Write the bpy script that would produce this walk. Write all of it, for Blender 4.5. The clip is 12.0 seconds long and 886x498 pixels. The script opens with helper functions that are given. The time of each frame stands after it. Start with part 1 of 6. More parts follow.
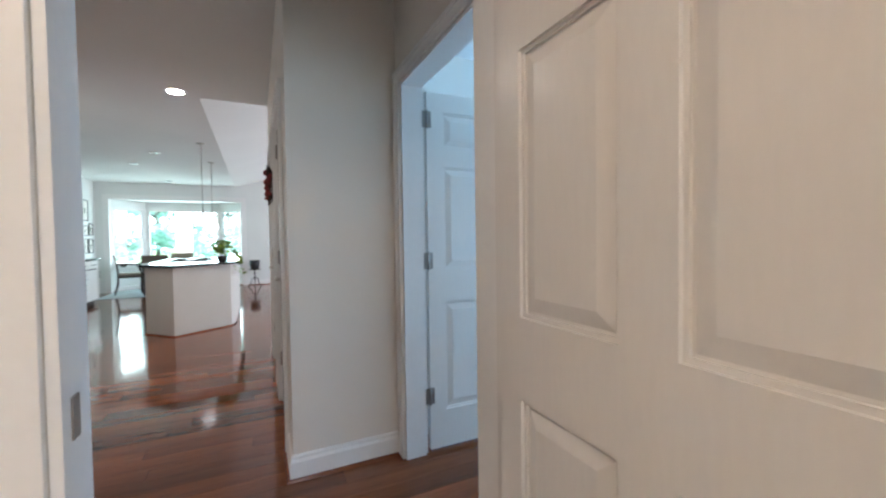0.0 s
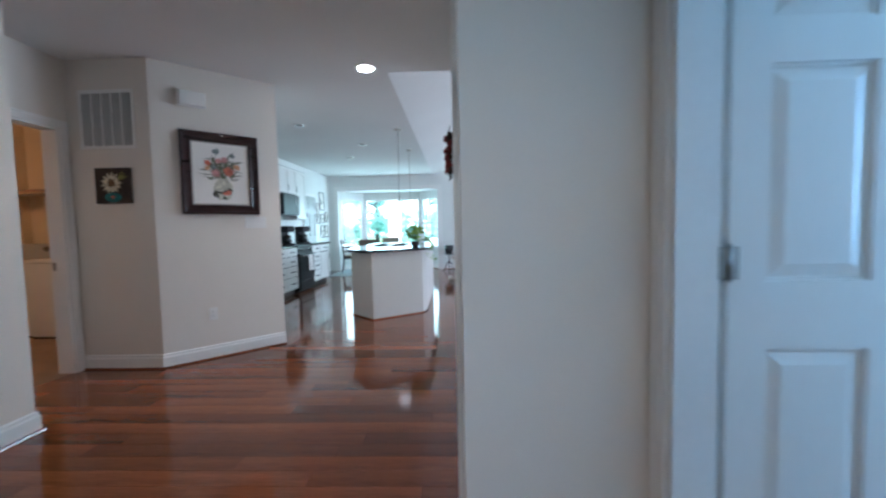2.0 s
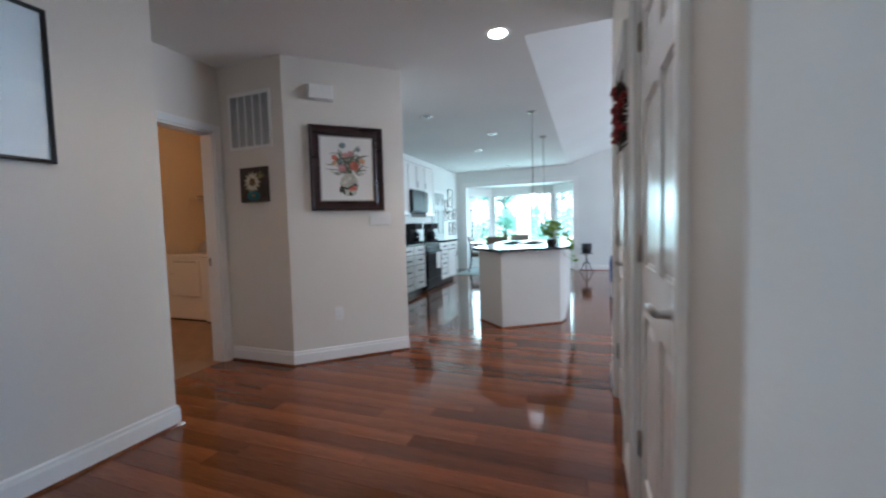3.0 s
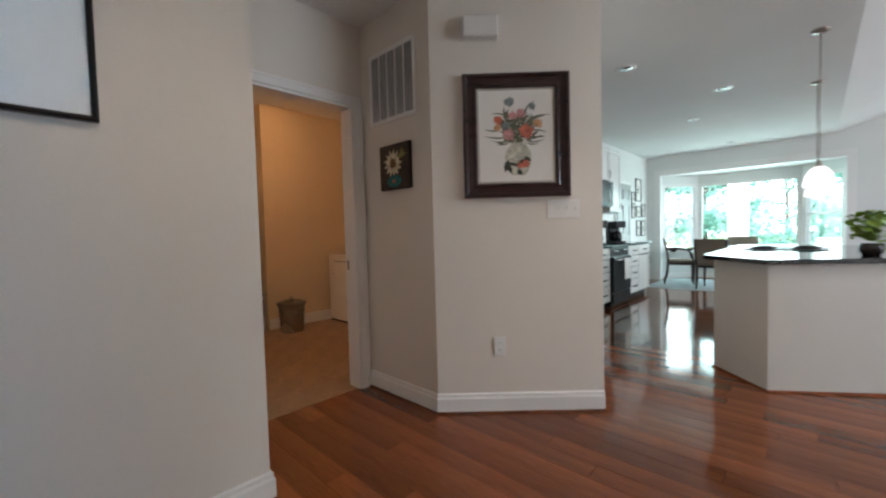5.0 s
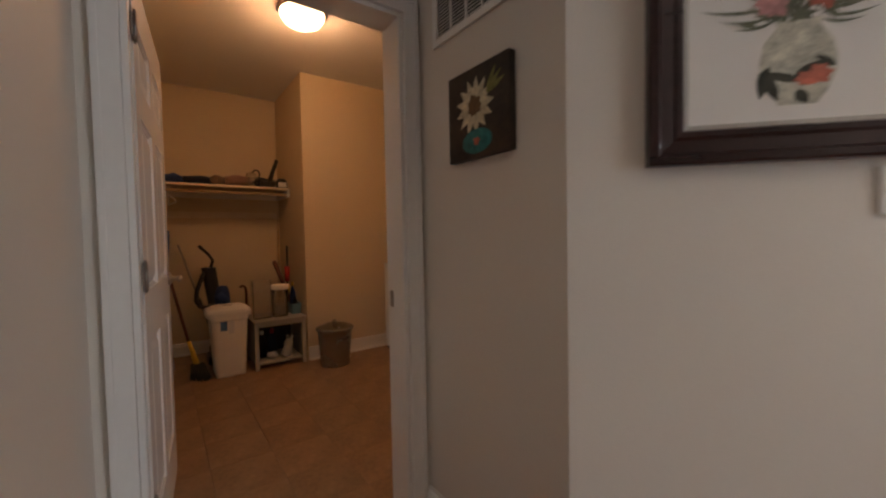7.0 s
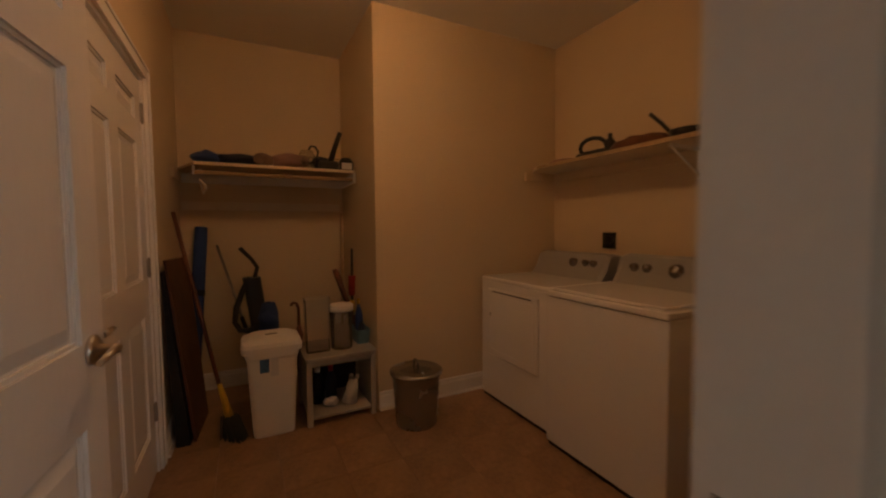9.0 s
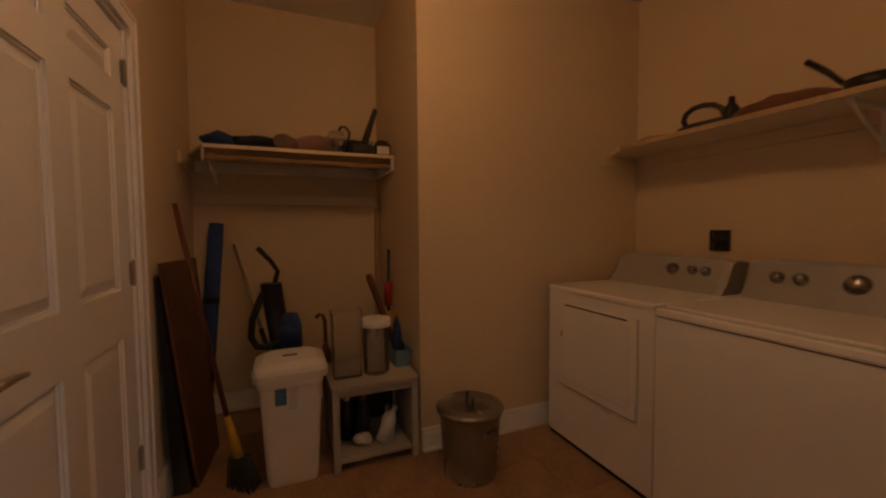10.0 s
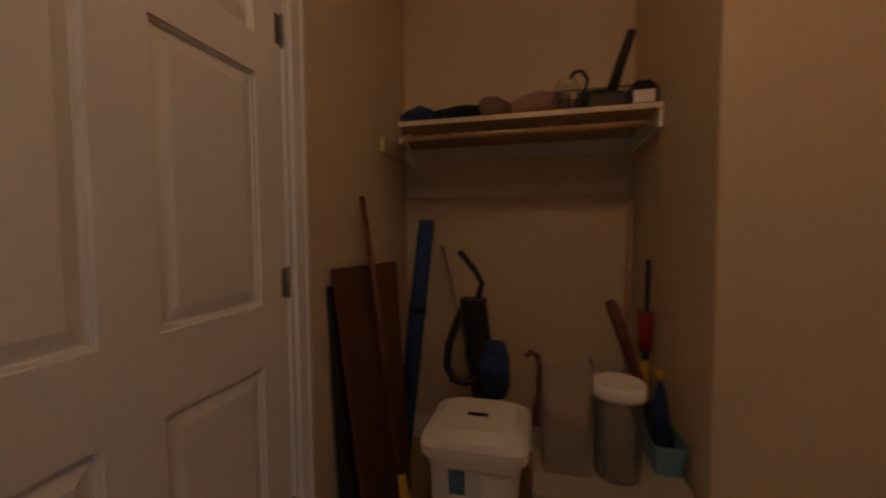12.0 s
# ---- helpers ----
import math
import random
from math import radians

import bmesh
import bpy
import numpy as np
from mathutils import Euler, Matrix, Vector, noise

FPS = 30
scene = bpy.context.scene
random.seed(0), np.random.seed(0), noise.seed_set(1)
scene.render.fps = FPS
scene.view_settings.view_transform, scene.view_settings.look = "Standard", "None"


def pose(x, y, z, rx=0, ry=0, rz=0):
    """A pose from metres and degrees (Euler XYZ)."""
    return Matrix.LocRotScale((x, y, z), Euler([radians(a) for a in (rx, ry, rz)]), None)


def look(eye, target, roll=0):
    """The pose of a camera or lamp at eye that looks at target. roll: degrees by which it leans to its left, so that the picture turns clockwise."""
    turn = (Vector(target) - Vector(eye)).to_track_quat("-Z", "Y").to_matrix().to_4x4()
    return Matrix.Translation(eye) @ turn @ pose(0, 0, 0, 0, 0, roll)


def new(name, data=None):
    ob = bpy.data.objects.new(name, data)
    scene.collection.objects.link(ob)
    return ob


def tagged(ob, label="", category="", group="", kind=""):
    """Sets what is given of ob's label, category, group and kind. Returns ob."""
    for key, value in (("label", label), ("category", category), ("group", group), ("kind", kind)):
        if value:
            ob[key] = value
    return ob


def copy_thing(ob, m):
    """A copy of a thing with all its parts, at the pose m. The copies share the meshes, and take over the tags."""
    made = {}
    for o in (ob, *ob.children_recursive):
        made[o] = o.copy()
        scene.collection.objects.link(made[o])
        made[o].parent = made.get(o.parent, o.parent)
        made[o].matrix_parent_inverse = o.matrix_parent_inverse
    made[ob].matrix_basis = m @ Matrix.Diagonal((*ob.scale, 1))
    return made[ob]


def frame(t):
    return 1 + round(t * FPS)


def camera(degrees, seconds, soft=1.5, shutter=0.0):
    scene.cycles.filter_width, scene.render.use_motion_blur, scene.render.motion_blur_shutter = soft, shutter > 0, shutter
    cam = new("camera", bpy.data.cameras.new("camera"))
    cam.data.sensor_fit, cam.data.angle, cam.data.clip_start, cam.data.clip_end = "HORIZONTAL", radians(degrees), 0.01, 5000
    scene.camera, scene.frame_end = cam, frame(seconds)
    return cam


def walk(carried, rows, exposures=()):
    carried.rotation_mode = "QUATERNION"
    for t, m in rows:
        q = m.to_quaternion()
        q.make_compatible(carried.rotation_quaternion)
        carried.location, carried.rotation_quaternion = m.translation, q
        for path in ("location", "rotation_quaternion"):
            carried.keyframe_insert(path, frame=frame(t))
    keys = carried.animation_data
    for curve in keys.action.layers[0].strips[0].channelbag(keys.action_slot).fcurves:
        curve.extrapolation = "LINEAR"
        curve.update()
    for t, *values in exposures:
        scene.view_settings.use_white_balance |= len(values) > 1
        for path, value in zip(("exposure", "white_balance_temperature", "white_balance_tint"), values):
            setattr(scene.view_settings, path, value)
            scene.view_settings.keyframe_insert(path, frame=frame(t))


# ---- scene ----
cam = camera(97.3, 12.0, soft=2.2, shutter=0.5)
PATH = [
    (0, (0.1, -0.134, 1.208), (0.961, 1.671, 1.155), -0.8),
    (0.5, (0.19, 0.006, 1.21), (0.889, 1.877, 1.132), -0.85),
    (1, (0.26, 0.258, 1.199), (0.736, 2.199, 1.109), -1.1),
    (1.5, (0.272, 0.495, 1.185), (0.494, 2.48, 1.081), -1.1),
    (2, (0.223, 0.782, 1.199), (0.157, 2.777, 1.087), -1.2),
    (2.5, (0.161, 1.07, 1.188), (-0.23, 3.027, 1.07), -1.3),
    (3, (0.061, 1.378, 1.189), (-0.635, 3.249, 1.078), -1.6),
    (5, (-0.637, 2.356, 1.153), (-2.02, 3.799, 1.072), -1.5),
    (5.5, (-0.904, 2.569, 1.148), (-2.355, 3.943, 1.077), -1.5),
    (6, (-1.161, 2.78, 1.174), (-2.666, 4.095, 1.094), -1.6),
    (6.5, (-1.428, 3.009, 1.196), (-2.986, 4.261, 1.125), -1.2),
    (7, (-1.709, 3.184, 1.198), (-3.327, 4.358, 1.13), -1.1),
    (9, (-2.973, 3.519, 1.272), (-4.752, 4.427, 1.169), -0.5),
    (9.5, (-3.265, 3.572, 1.254), (-5.079, 4.408, 1.148), -0.45),
    (10, (-3.539, 3.636, 1.248), (-5.387, 4.394, 1.15), -0.45),
    (10.5, (-3.798, 3.714, 1.242), (-5.692, 4.348, 1.147), -0.45),
    (11, (-4.01, 3.75, 1.268), (-5.967, 4.143, 1.161), -0.6),
    (11.5, (-4.199, 3.81, 1.259), (-6.196, 3.806, 1.157), -0.45),
    (12, (-4.361, 3.856, 1.248), (-6.3, 3.379, 1.151), -0.45),
]
# stops, white balance in kelvin, tint: the clip's own camera darkens and warms on its way into the laundry room
EXPOSURES = [
    (0.0, 2.28, 6000, 15), (1.0, 2.24, 5450, 12), (2.0, 2.10, 5200, 11), (3.2, 2.05, 5500, 13), (5.0, 2.01, 6150, 14), (5.8, 1.92, 6350, 15),
    (6.5, 1.71, 6600, 17), (7.2, 1.57, 6800, 18), (9.0, 1.24, 7400, 18), (10.5, 1.26, 6650, 16), (11.5, 1.16, 6000, 12), (12.0, 1.10, 5600, 10),
]
walk(cam, [(t, look(eye, target, roll)) for t, eye, target, roll in PATH], EXPOSURES)

# ---- world and light ----
world = bpy.data.worlds.new("world")
scene.world = world
world.use_nodes = True
wn = world.node_tree
sky = wn.nodes.new("ShaderNodeTexSky")
sky.sky_type, sky.sun_disc = "NISHITA", False
sky.sun_elevation, sky.sun_rotation = radians(58), radians(200)
wn.links.new(sky.outputs[0], wn.nodes["Background"].inputs[0])
wn.nodes["Background"].inputs[1].default_value = 0.15


def sun_lamp():
    d = bpy.data.lights.new("sun", "SUN")
    d.energy, d.angle, d.color = 5.0, radians(0.5), (1.0, 0.95, 0.86)
    ob = new("sun", d)
    e, r = radians(58), radians(200)
    way = Vector((math.sin(r) * math.cos(e), math.cos(r) * math.cos(e), math.sin(e)))
    ob.matrix_basis = look(way * 40, (0, 0, 0))


def area_lamp(name, eye, target, w, h, watts, color):
    d = bpy.data.lights.new(name, "AREA")
    d.shape, d.size, d.size_y, d.energy, d.color = "RECTANGLE", w, h, watts, color
    ob = new(name, d)
    ob.matrix_basis = look(eye, target)
    return ob


def point_lamp(name, at, watts, color, radius=0.06):
    d = bpy.data.lights.new(name, "POINT")
    d.energy, d.color, d.shadow_soft_size = watts, color, radius
    ob = new(name, d)
    ob.location = at
    return ob


def spot_lamp(name, at, watts, color, cone):
    d = bpy.data.lights.new(name, "SPOT")
    d.energy, d.color, d.shadow_soft_size, d.spot_size, d.spot_blend = watts, color, 0.05, radians(cone), 0.6
    ob = new(name, d)
    ob.matrix_basis = look(at, (at[0], at[1] + 0.001, 0))
    return ob


DAY = (0.86, 0.93, 1.0)
sun_lamp()
area_lamp("bay_daylight", (-1.68, 12.50, 1.35), (-1.68, 5, 0.9), 1.6, 1.4, 9.0, (0.66, 1.0, 0.95))
area_lamp("bay_daylight", (-2.86, 12.24, 1.35), (-1.5, 10.9, 1.1), 0.5, 1.4, 2.6, (0.82, 1.0, 0.96))
area_lamp("bay_daylight", (-0.50, 12.24, 1.35), (-1.9, 10.9, 1.1), 0.5, 1.4, 2.6, (0.82, 1.0, 0.96))
area_lamp("great_room_daylight", (5.93, 8.2, 1.6), (0, 8.2, 1.2), 5.0, 2.2, 66, DAY)
area_lamp("side_room_daylight", (3.83, 1.5, 1.5), (1.0, 1.6, 1.1), 1.3, 1.4, 17, (0.34, 0.66, 1.0))
area_lamp("bedroom_daylight", (0.5, -3.42, 1.5), (0.4, 0.5, 1.2), 1.8, 1.4, 4.5, (1.0, 0.92, 0.86))
point_lamp("bedroom_lamp_bulb", (-0.5, -0.7, 2.42), 4.2, (1.0, 0.78, 0.60), 0.12)
point_lamp("laundry_lamp_bulb", (-4.53, 4.05, 2.61), 3.8, (1.0, 0.50, 0.215), 0.07)
spot_lamp("downlight_bulb", (-0.585, 4.476, 2.66), 8, (1.0, 0.86, 0.68), 110)
# second hall lamp, unseen, added to brighten the walls facing south
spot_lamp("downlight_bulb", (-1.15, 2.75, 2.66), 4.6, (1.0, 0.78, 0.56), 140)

# ---- materials ----


def node(nt, kind, **kw):
    n = nt.nodes.new(kind)
    for k, v in kw.items():
        n.inputs[k.replace("_", " ")].default_value = v
    return n


def mat(name, color, rough=0.5, metal=0.0, var=0.06, scale=3.0, fine=60.0, bump=0.05, spec=0.5, coat=0.0, stretch=(1, 1, 1), tint=None, per_piece=0.0, rough_var=0.1):
    """A surface with stains at a large scale, grain at a small one, and relief."""
    m = bpy.data.materials.new(name)
    m.use_nodes = True
    nt = m.node_tree
    p = nt.nodes["Principled BSDF"]
    tc = nt.nodes.new("ShaderNodeTexCoord")
    mp = nt.nodes.new("ShaderNodeMapping")
    mp.inputs["Scale"].default_value = stretch
    nt.links.new(tc.outputs["Object"], mp.inputs[0])
    big, small = node(nt, "ShaderNodeTexNoise", Scale=scale, Detail=4.0), node(nt, "ShaderNodeTexNoise", Scale=fine, Detail=3.0)
    for n in (big, small):
        nt.links.new(mp.outputs[0], n.inputs["Vector"])
    mixf = nt.nodes.new("ShaderNodeMath")
    mixf.operation = "MULTIPLY_ADD"
    nt.links.new(big.outputs[0], mixf.inputs[0])
    mixf.inputs[1].default_value = 0.65
    half = nt.nodes.new("ShaderNodeMath")
    half.operation = "MULTIPLY"
    nt.links.new(small.outputs[0], half.inputs[0])
    half.inputs[1].default_value = 0.35
    nt.links.new(half.outputs[0], mixf.inputs[2])
    ramp = nt.nodes.new("ShaderNodeValToRGB")
    c = Vector(color)
    t = Vector(tint) if tint else c * (1 - 2.2 * var)
    hi = c * (1 + 1.2 * var)
    ramp.color_ramp.elements[0].position, ramp.color_ramp.elements[1].position = 0.32, 0.68
    ramp.color_ramp.elements[0].color = (*t, 1)
    ramp.color_ramp.elements[1].color = (*[min(1, v) for v in hi], 1)
    nt.links.new(mixf.outputs[0], ramp.inputs[0])
    out = ramp.outputs[0]
    if per_piece:
        info = nt.nodes.new("ShaderNodeObjectInfo")
        geo = nt.nodes.new("ShaderNodeNewGeometry")
        add = nt.nodes.new("ShaderNodeMath")
        add.operation = "ADD"
        nt.links.new(info.outputs["Random"], add.inputs[0])
        nt.links.new(geo.outputs["Random Per Island"], add.inputs[1])
        fr = nt.nodes.new("ShaderNodeMath")
        fr.operation = "FRACT"
        nt.links.new(add.outputs[0], fr.inputs[0])
        hsv = nt.nodes.new("ShaderNodeHueSaturation")
        mr = nt.nodes.new("ShaderNodeMapRange")
        mr.inputs["To Min"].default_value, mr.inputs["To Max"].default_value = 1 - per_piece, 1 + per_piece
        nt.links.new(fr.outputs[0], mr.inputs["Value"])
        nt.links.new(mr.outputs[0], hsv.inputs["Value"])
        nt.links.new(out, hsv.inputs["Color"])
        out = hsv.outputs[0]
    nt.links.new(out, p.inputs["Base Color"])
    rr = nt.nodes.new("ShaderNodeMapRange")
    rr.inputs["To Min"].default_value, rr.inputs["To Max"].default_value = max(0.02, rough - rough_var * rough), min(1, rough + rough_var * rough)
    nt.links.new(big.outputs[0], rr.inputs["Value"])
    nt.links.new(rr.outputs[0], p.inputs["Roughness"])
    p.inputs["Metallic"].default_value, p.inputs["Specular IOR Level"].default_value = metal, spec
    p.inputs["Coat Weight"].default_value, p.inputs["Coat Roughness"].default_value = coat, 0.08
    if bump:
        b = nt.nodes.new("ShaderNodeBump")
        b.inputs["Strength"].default_value, b.inputs["Distance"].default_value = bump, 0.004
        nt.links.new(small.outputs[0], b.inputs["Height"])
        nt.links.new(b.outputs[0], p.inputs["Normal"])
    return m


def glow(name, color, strength):
    m = bpy.data.materials.new(name)
    m.use_nodes = True
    p = m.node_tree.nodes["Principled BSDF"]
    p.inputs["Base Color"].default_value = (*color, 1)
    p.inputs["Emission Color"].default_value = (*color, 1)
    p.inputs["Emission Strength"].default_value = strength
    return m


def clear(name, color=(1, 1, 1), rough=0.0, ior=1.45, through_share=1.0):
    m = bpy.data.materials.new(name)
    m.use_nodes = True
    p = m.node_tree.nodes["Principled BSDF"]
    p.inputs["Base Color"].default_value = (*color, 1)
    p.inputs["Transmission Weight"].default_value = 1.0
    p.inputs["Roughness"].default_value, p.inputs["IOR"].default_value = rough, ior
    p.inputs["Transmission Weight"].default_value = through_share
    return m


PAINT = mat("cream_wall_paint", (0.72, 0.67, 0.60), 0.62, var=0.02, scale=1.3, fine=160, bump=0.12)
KITCHEN_PAINT = mat("pale_cool_wall_paint", (0.74, 0.75, 0.72), 0.62, var=0.02, scale=1.3, fine=160, bump=0.12)
LAUNDRY_PAINT = mat("yellow_cream_wall_paint", (0.68, 0.555, 0.375), 0.62, var=0.03, scale=1.3, fine=160, bump=0.12)
CEIL = mat("white_ceiling_paint", (0.78, 0.78, 0.76), 0.85, var=0.02, scale=1.0, fine=120, bump=0.18)
TRIM = mat("white_semigloss_trim", (0.80, 0.79, 0.76), 0.30, var=0.02, scale=2.0, fine=40, bump=0.03)
DOORW = mat("white_door_paint", (0.80, 0.78, 0.74), 0.25, var=0.02, scale=2.0, fine=90, bump=0.06, stretch=(1, 1, 0.15))
WOOD = mat("cherry_floor_plank", (0.215, 0.066, 0.024), 0.075, var=0.22, scale=2.0, fine=24, bump=0.025, stretch=(0.35, 5, 5), spec=0.38, coat=0.12, per_piece=0.34)
SUBFLOOR = mat("dark_floor_joint", (0.035, 0.012, 0.006), 0.5, var=0.1)
VINYL = mat("tan_vinyl_floor", (0.34, 0.21, 0.12), 0.42, var=0.16, scale=5.0, fine=38, bump=0.05, per_piece=0.05)
GROUT = mat("brown_tile_joint", (0.27, 0.16, 0.09), 0.8, var=0.1)
NICKEL = mat("satin_nickel", (0.55, 0.52, 0.48), 0.28, 1.0, var=0.05, fine=120)
HINGE = mat("aged_nickel_hinge", (0.34, 0.31, 0.28), 0.38, 1.0, var=0.1, fine=90)
CABINET = mat("white_cabinet_paint", (0.78, 0.78, 0.74), 0.38, var=0.02, bump=0.02)
GRANITE = mat("black_granite", (0.018, 0.02, 0.022), 0.07, var=0.5, scale=30, fine=140, bump=0.0, spec=0.6)
MAHOG = mat("dark_mahogany_frame", (0.030, 0.011, 0.011), 0.28, var=0.3, scale=3, fine=40, stretch=(1, 1, 6), coat=0.3)
BLACKFR = mat("black_frame_lacquer", (0.012, 0.011, 0.011), 0.3, var=0.2)
PAPER = mat("cream_paper", (0.80, 0.77, 0.72), 0.8, var=0.02, fine=200, bump=0.05)
MATBOARD = mat("grey_mat_board", (0.62, 0.64, 0.66), 0.8, var=0.02, fine=200)
APPLIANCE = mat("white_enamel", (0.80, 0.79, 0.77), 0.22, var=0.015, fine=60, bump=0.02, coat=0.3)
CONSOLE = mat("pale_grey_console", (0.34, 0.34, 0.33), 0.35, var=0.03, bump=0.02)
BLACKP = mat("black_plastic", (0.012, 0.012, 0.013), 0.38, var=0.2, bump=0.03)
# near-black fill for gaps and recesses, standing in for the shade there
DARKGAP = mat("dark_gap_black", (0.01, 0.01, 0.01), 0.7, var=0.1)
KNOB = mat("smoked_chrome", (0.26, 0.25, 0.24), 0.24, 1.0, var=0.05, bump=0.0)
CHROME = mat("chrome", (0.70, 0.70, 0.70), 0.12, 1.0, var=0.03, bump=0.0)
WHITEP = mat("white_plastic", (0.76, 0.75, 0.72), 0.36, var=0.02, bump=0.02)
GALV = mat("galvanised_steel", (0.36, 0.36, 0.35), 0.27, 0.95, var=0.09, scale=5, fine=60, bump=0.04)
BROWNBOARD = mat("brown_hardboard", (0.15, 0.058, 0.028), 0.55, var=0.25, scale=4, fine=50, stretch=(1, 1, 0.2))
STICK = mat("red_stained_stick", (0.13, 0.040, 0.020), 0.4, var=0.25, scale=6, fine=40)
SHELFPAINT = mat("cream_shelf_paint", (0.74, 0.65, 0.50), 0.5, var=0.05, fine=90, bump=0.05)
PALEWOOD = mat("pale_pine", (0.50, 0.36, 0.20), 0.5, var=0.15, scale=4, fine=40, stretch=(1, 1, 0.2))
BLUE = mat("blue_fabric", (0.022, 0.058, 0.20), 0.8, var=0.2, fine=200, bump=0.2)
NAVY = mat("navy_cloth", (0.012, 0.020, 0.045), 0.9, var=0.3, fine=120, bump=0.3)
PINKCL = mat("faded_pink_cloth", (0.33, 0.20, 0.16), 0.9, var=0.2, fine=120, bump=0.3)
TANCL = mat("brown_grey_mat", (0.20, 0.13, 0.09), 0.8, var=0.2, fine=90, bump=0.2)
BRISTLE = mat("grey_green_bristle", (0.055, 0.062, 0.05), 0.9, var=0.3, fine=150, bump=0.4)
YELLOW = mat("yellow_plastic", (0.62, 0.40, 0.03), 0.4, var=0.08)
RED = mat("red_plastic", (0.42, 0.025, 0.02), 0.4, var=0.1)
TEAL = mat("pale_blue_plastic", (0.16, 0.32, 0.42), 0.4, var=0.08)
GREYPL = mat("weathered_grey_plastic", (0.42, 0.39, 0.34), 0.5, var=0.1)
PAN = mat("dark_iron", (0.03, 0.028, 0.026), 0.35, 0.6, var=0.3)
CHAIRWOOD = mat("dark_espresso_wood", (0.028, 0.014, 0.008), 0.3, var=0.3, stretch=(1, 1, 0.3))
TAUPE = mat("taupe_upholstery", (0.20, 0.16, 0.12), 0.85, var=0.1, fine=260, bump=0.3)
RUGM = mat("pale_blue_grey_rug", (0.46, 0.54, 0.55), 0.95, var=0.12, scale=5, fine=220, bump=0.5)
BLACKENAMEL = mat("black_appliance_enamel", (0.012, 0.012, 0.013), 0.38, var=0.1, spec=0.2)
CARPET = mat("beige_carpet", (0.42, 0.36, 0.29), 0.95, var=0.08, scale=2, fine=220, bump=0.4, spec=0.1)
LEAF = mat("green_house_plant_leaf", (0.27, 0.42, 0.04), 0.4, var=0.3, scale=8, per_piece=0.3)
TREELEAF = mat("tree_foliage", (0.14, 0.28, 0.23), 0.6, var=0.35, scale=1.2, fine=6, per_piece=0.4)
leaf_through = node(TREELEAF.node_tree, "ShaderNodeBsdfTranslucent", Color=(0.52, 0.85, 0.76, 1.0))
leaf_mix = node(TREELEAF.node_tree, "ShaderNodeMixShader", Fac=0.6)
TREELEAF.node_tree.links.new(TREELEAF.node_tree.nodes["Principled BSDF"].outputs[0], leaf_mix.inputs[1])
TREELEAF.node_tree.links.new(leaf_through.outputs[0], leaf_mix.inputs[2])
TREELEAF.node_tree.links.new(leaf_mix.outputs[0], TREELEAF.node_tree.nodes["Material Output"].inputs[0])
BARK = mat("tree_bark", (0.20, 0.18, 0.155), 0.9, var=0.3, scale=6, fine=40, bump=0.5)
GRASS = mat("lawn", (0.09, 0.14, 0.05), 0.95, var=0.3, scale=0.6, fine=30, bump=0.5)
POT = mat("dark_glazed_pot", (0.03, 0.025, 0.02), 0.25, var=0.3)
FROST = glow("frosted_lamp_glass", (1.0, 0.68, 0.37), 3.4)
LAMPON = glow("lit_downlight_lens", (1.0, 0.93, 0.82), 24.0)
SHADEON = glow("lit_white_pendant_glass", (1.0, 0.97, 0.93), 0.35)
GLASS = clear("window_glass", (0.97, 1.0, 0.99))
JARPL = clear("cloudy_clear_plastic", (0.93, 0.91, 0.87), 0.07, 1.10, 0.93)

# ---- mesh helpers ----


def box(bm, x0, x1, y0, y1, z0, z1, bevel=0.0, seg=2):
    r = bmesh.ops.create_cube(bm, size=1, matrix=Matrix.Translation(((x0 + x1) / 2, (y0 + y1) / 2, (z0 + z1) / 2)) @ Matrix.Diagonal((x1 - x0, y1 - y0, z1 - z0, 1)))
    if bevel:
        edges = list({e for v in r["verts"] for e in v.link_edges})
        bmesh.ops.bevel(bm, geom=edges, offset=bevel, segments=seg, profile=0.5, affect="EDGES")
    return bm


def prism(bm, pts, z0, z1):
    lo, hi = [bm.verts.new((x, y, z0)) for x, y in pts], [bm.verts.new((x, y, z1)) for x, y in pts]
    n = len(pts)
    bm.faces.new(lo[::-1]), bm.faces.new(hi)
    for i in range(n):
        bm.faces.new((lo[i], lo[(i + 1) % n], hi[(i + 1) % n], hi[i]))
    bmesh.ops.recalc_face_normals(bm, faces=bm.faces)
    return bm


def tube(bm, pts, r, n=8):
    """A round rod along a line of points; r is one radius or one for each point."""
    pts = [Vector(p) for p in pts]
    rs = r if isinstance(r, (list, tuple)) else [r] * len(pts)
    rings = []
    for i, p in enumerate(pts):
        d = (pts[min(i + 1, len(pts) - 1)] - pts[max(i - 1, 0)]).normalized()
        a = d.orthogonal().normalized() if i == 0 else (a - d * a.dot(d)).normalized()
        b = d.cross(a)
        rings.append([bm.verts.new(p + rs[i] * (math.cos(2 * math.pi * k / n) * a + math.sin(2 * math.pi * k / n) * b)) for k in range(n)])
    for q, s in zip(rings, rings[1:]):
        for k in range(n):
            f = bm.faces.new((q[k], q[(k + 1) % n], s[(k + 1) % n], s[k]))
            f.smooth = True
    bm.faces.new(rings[0][::-1]), bm.faces.new(rings[-1])
    return bm


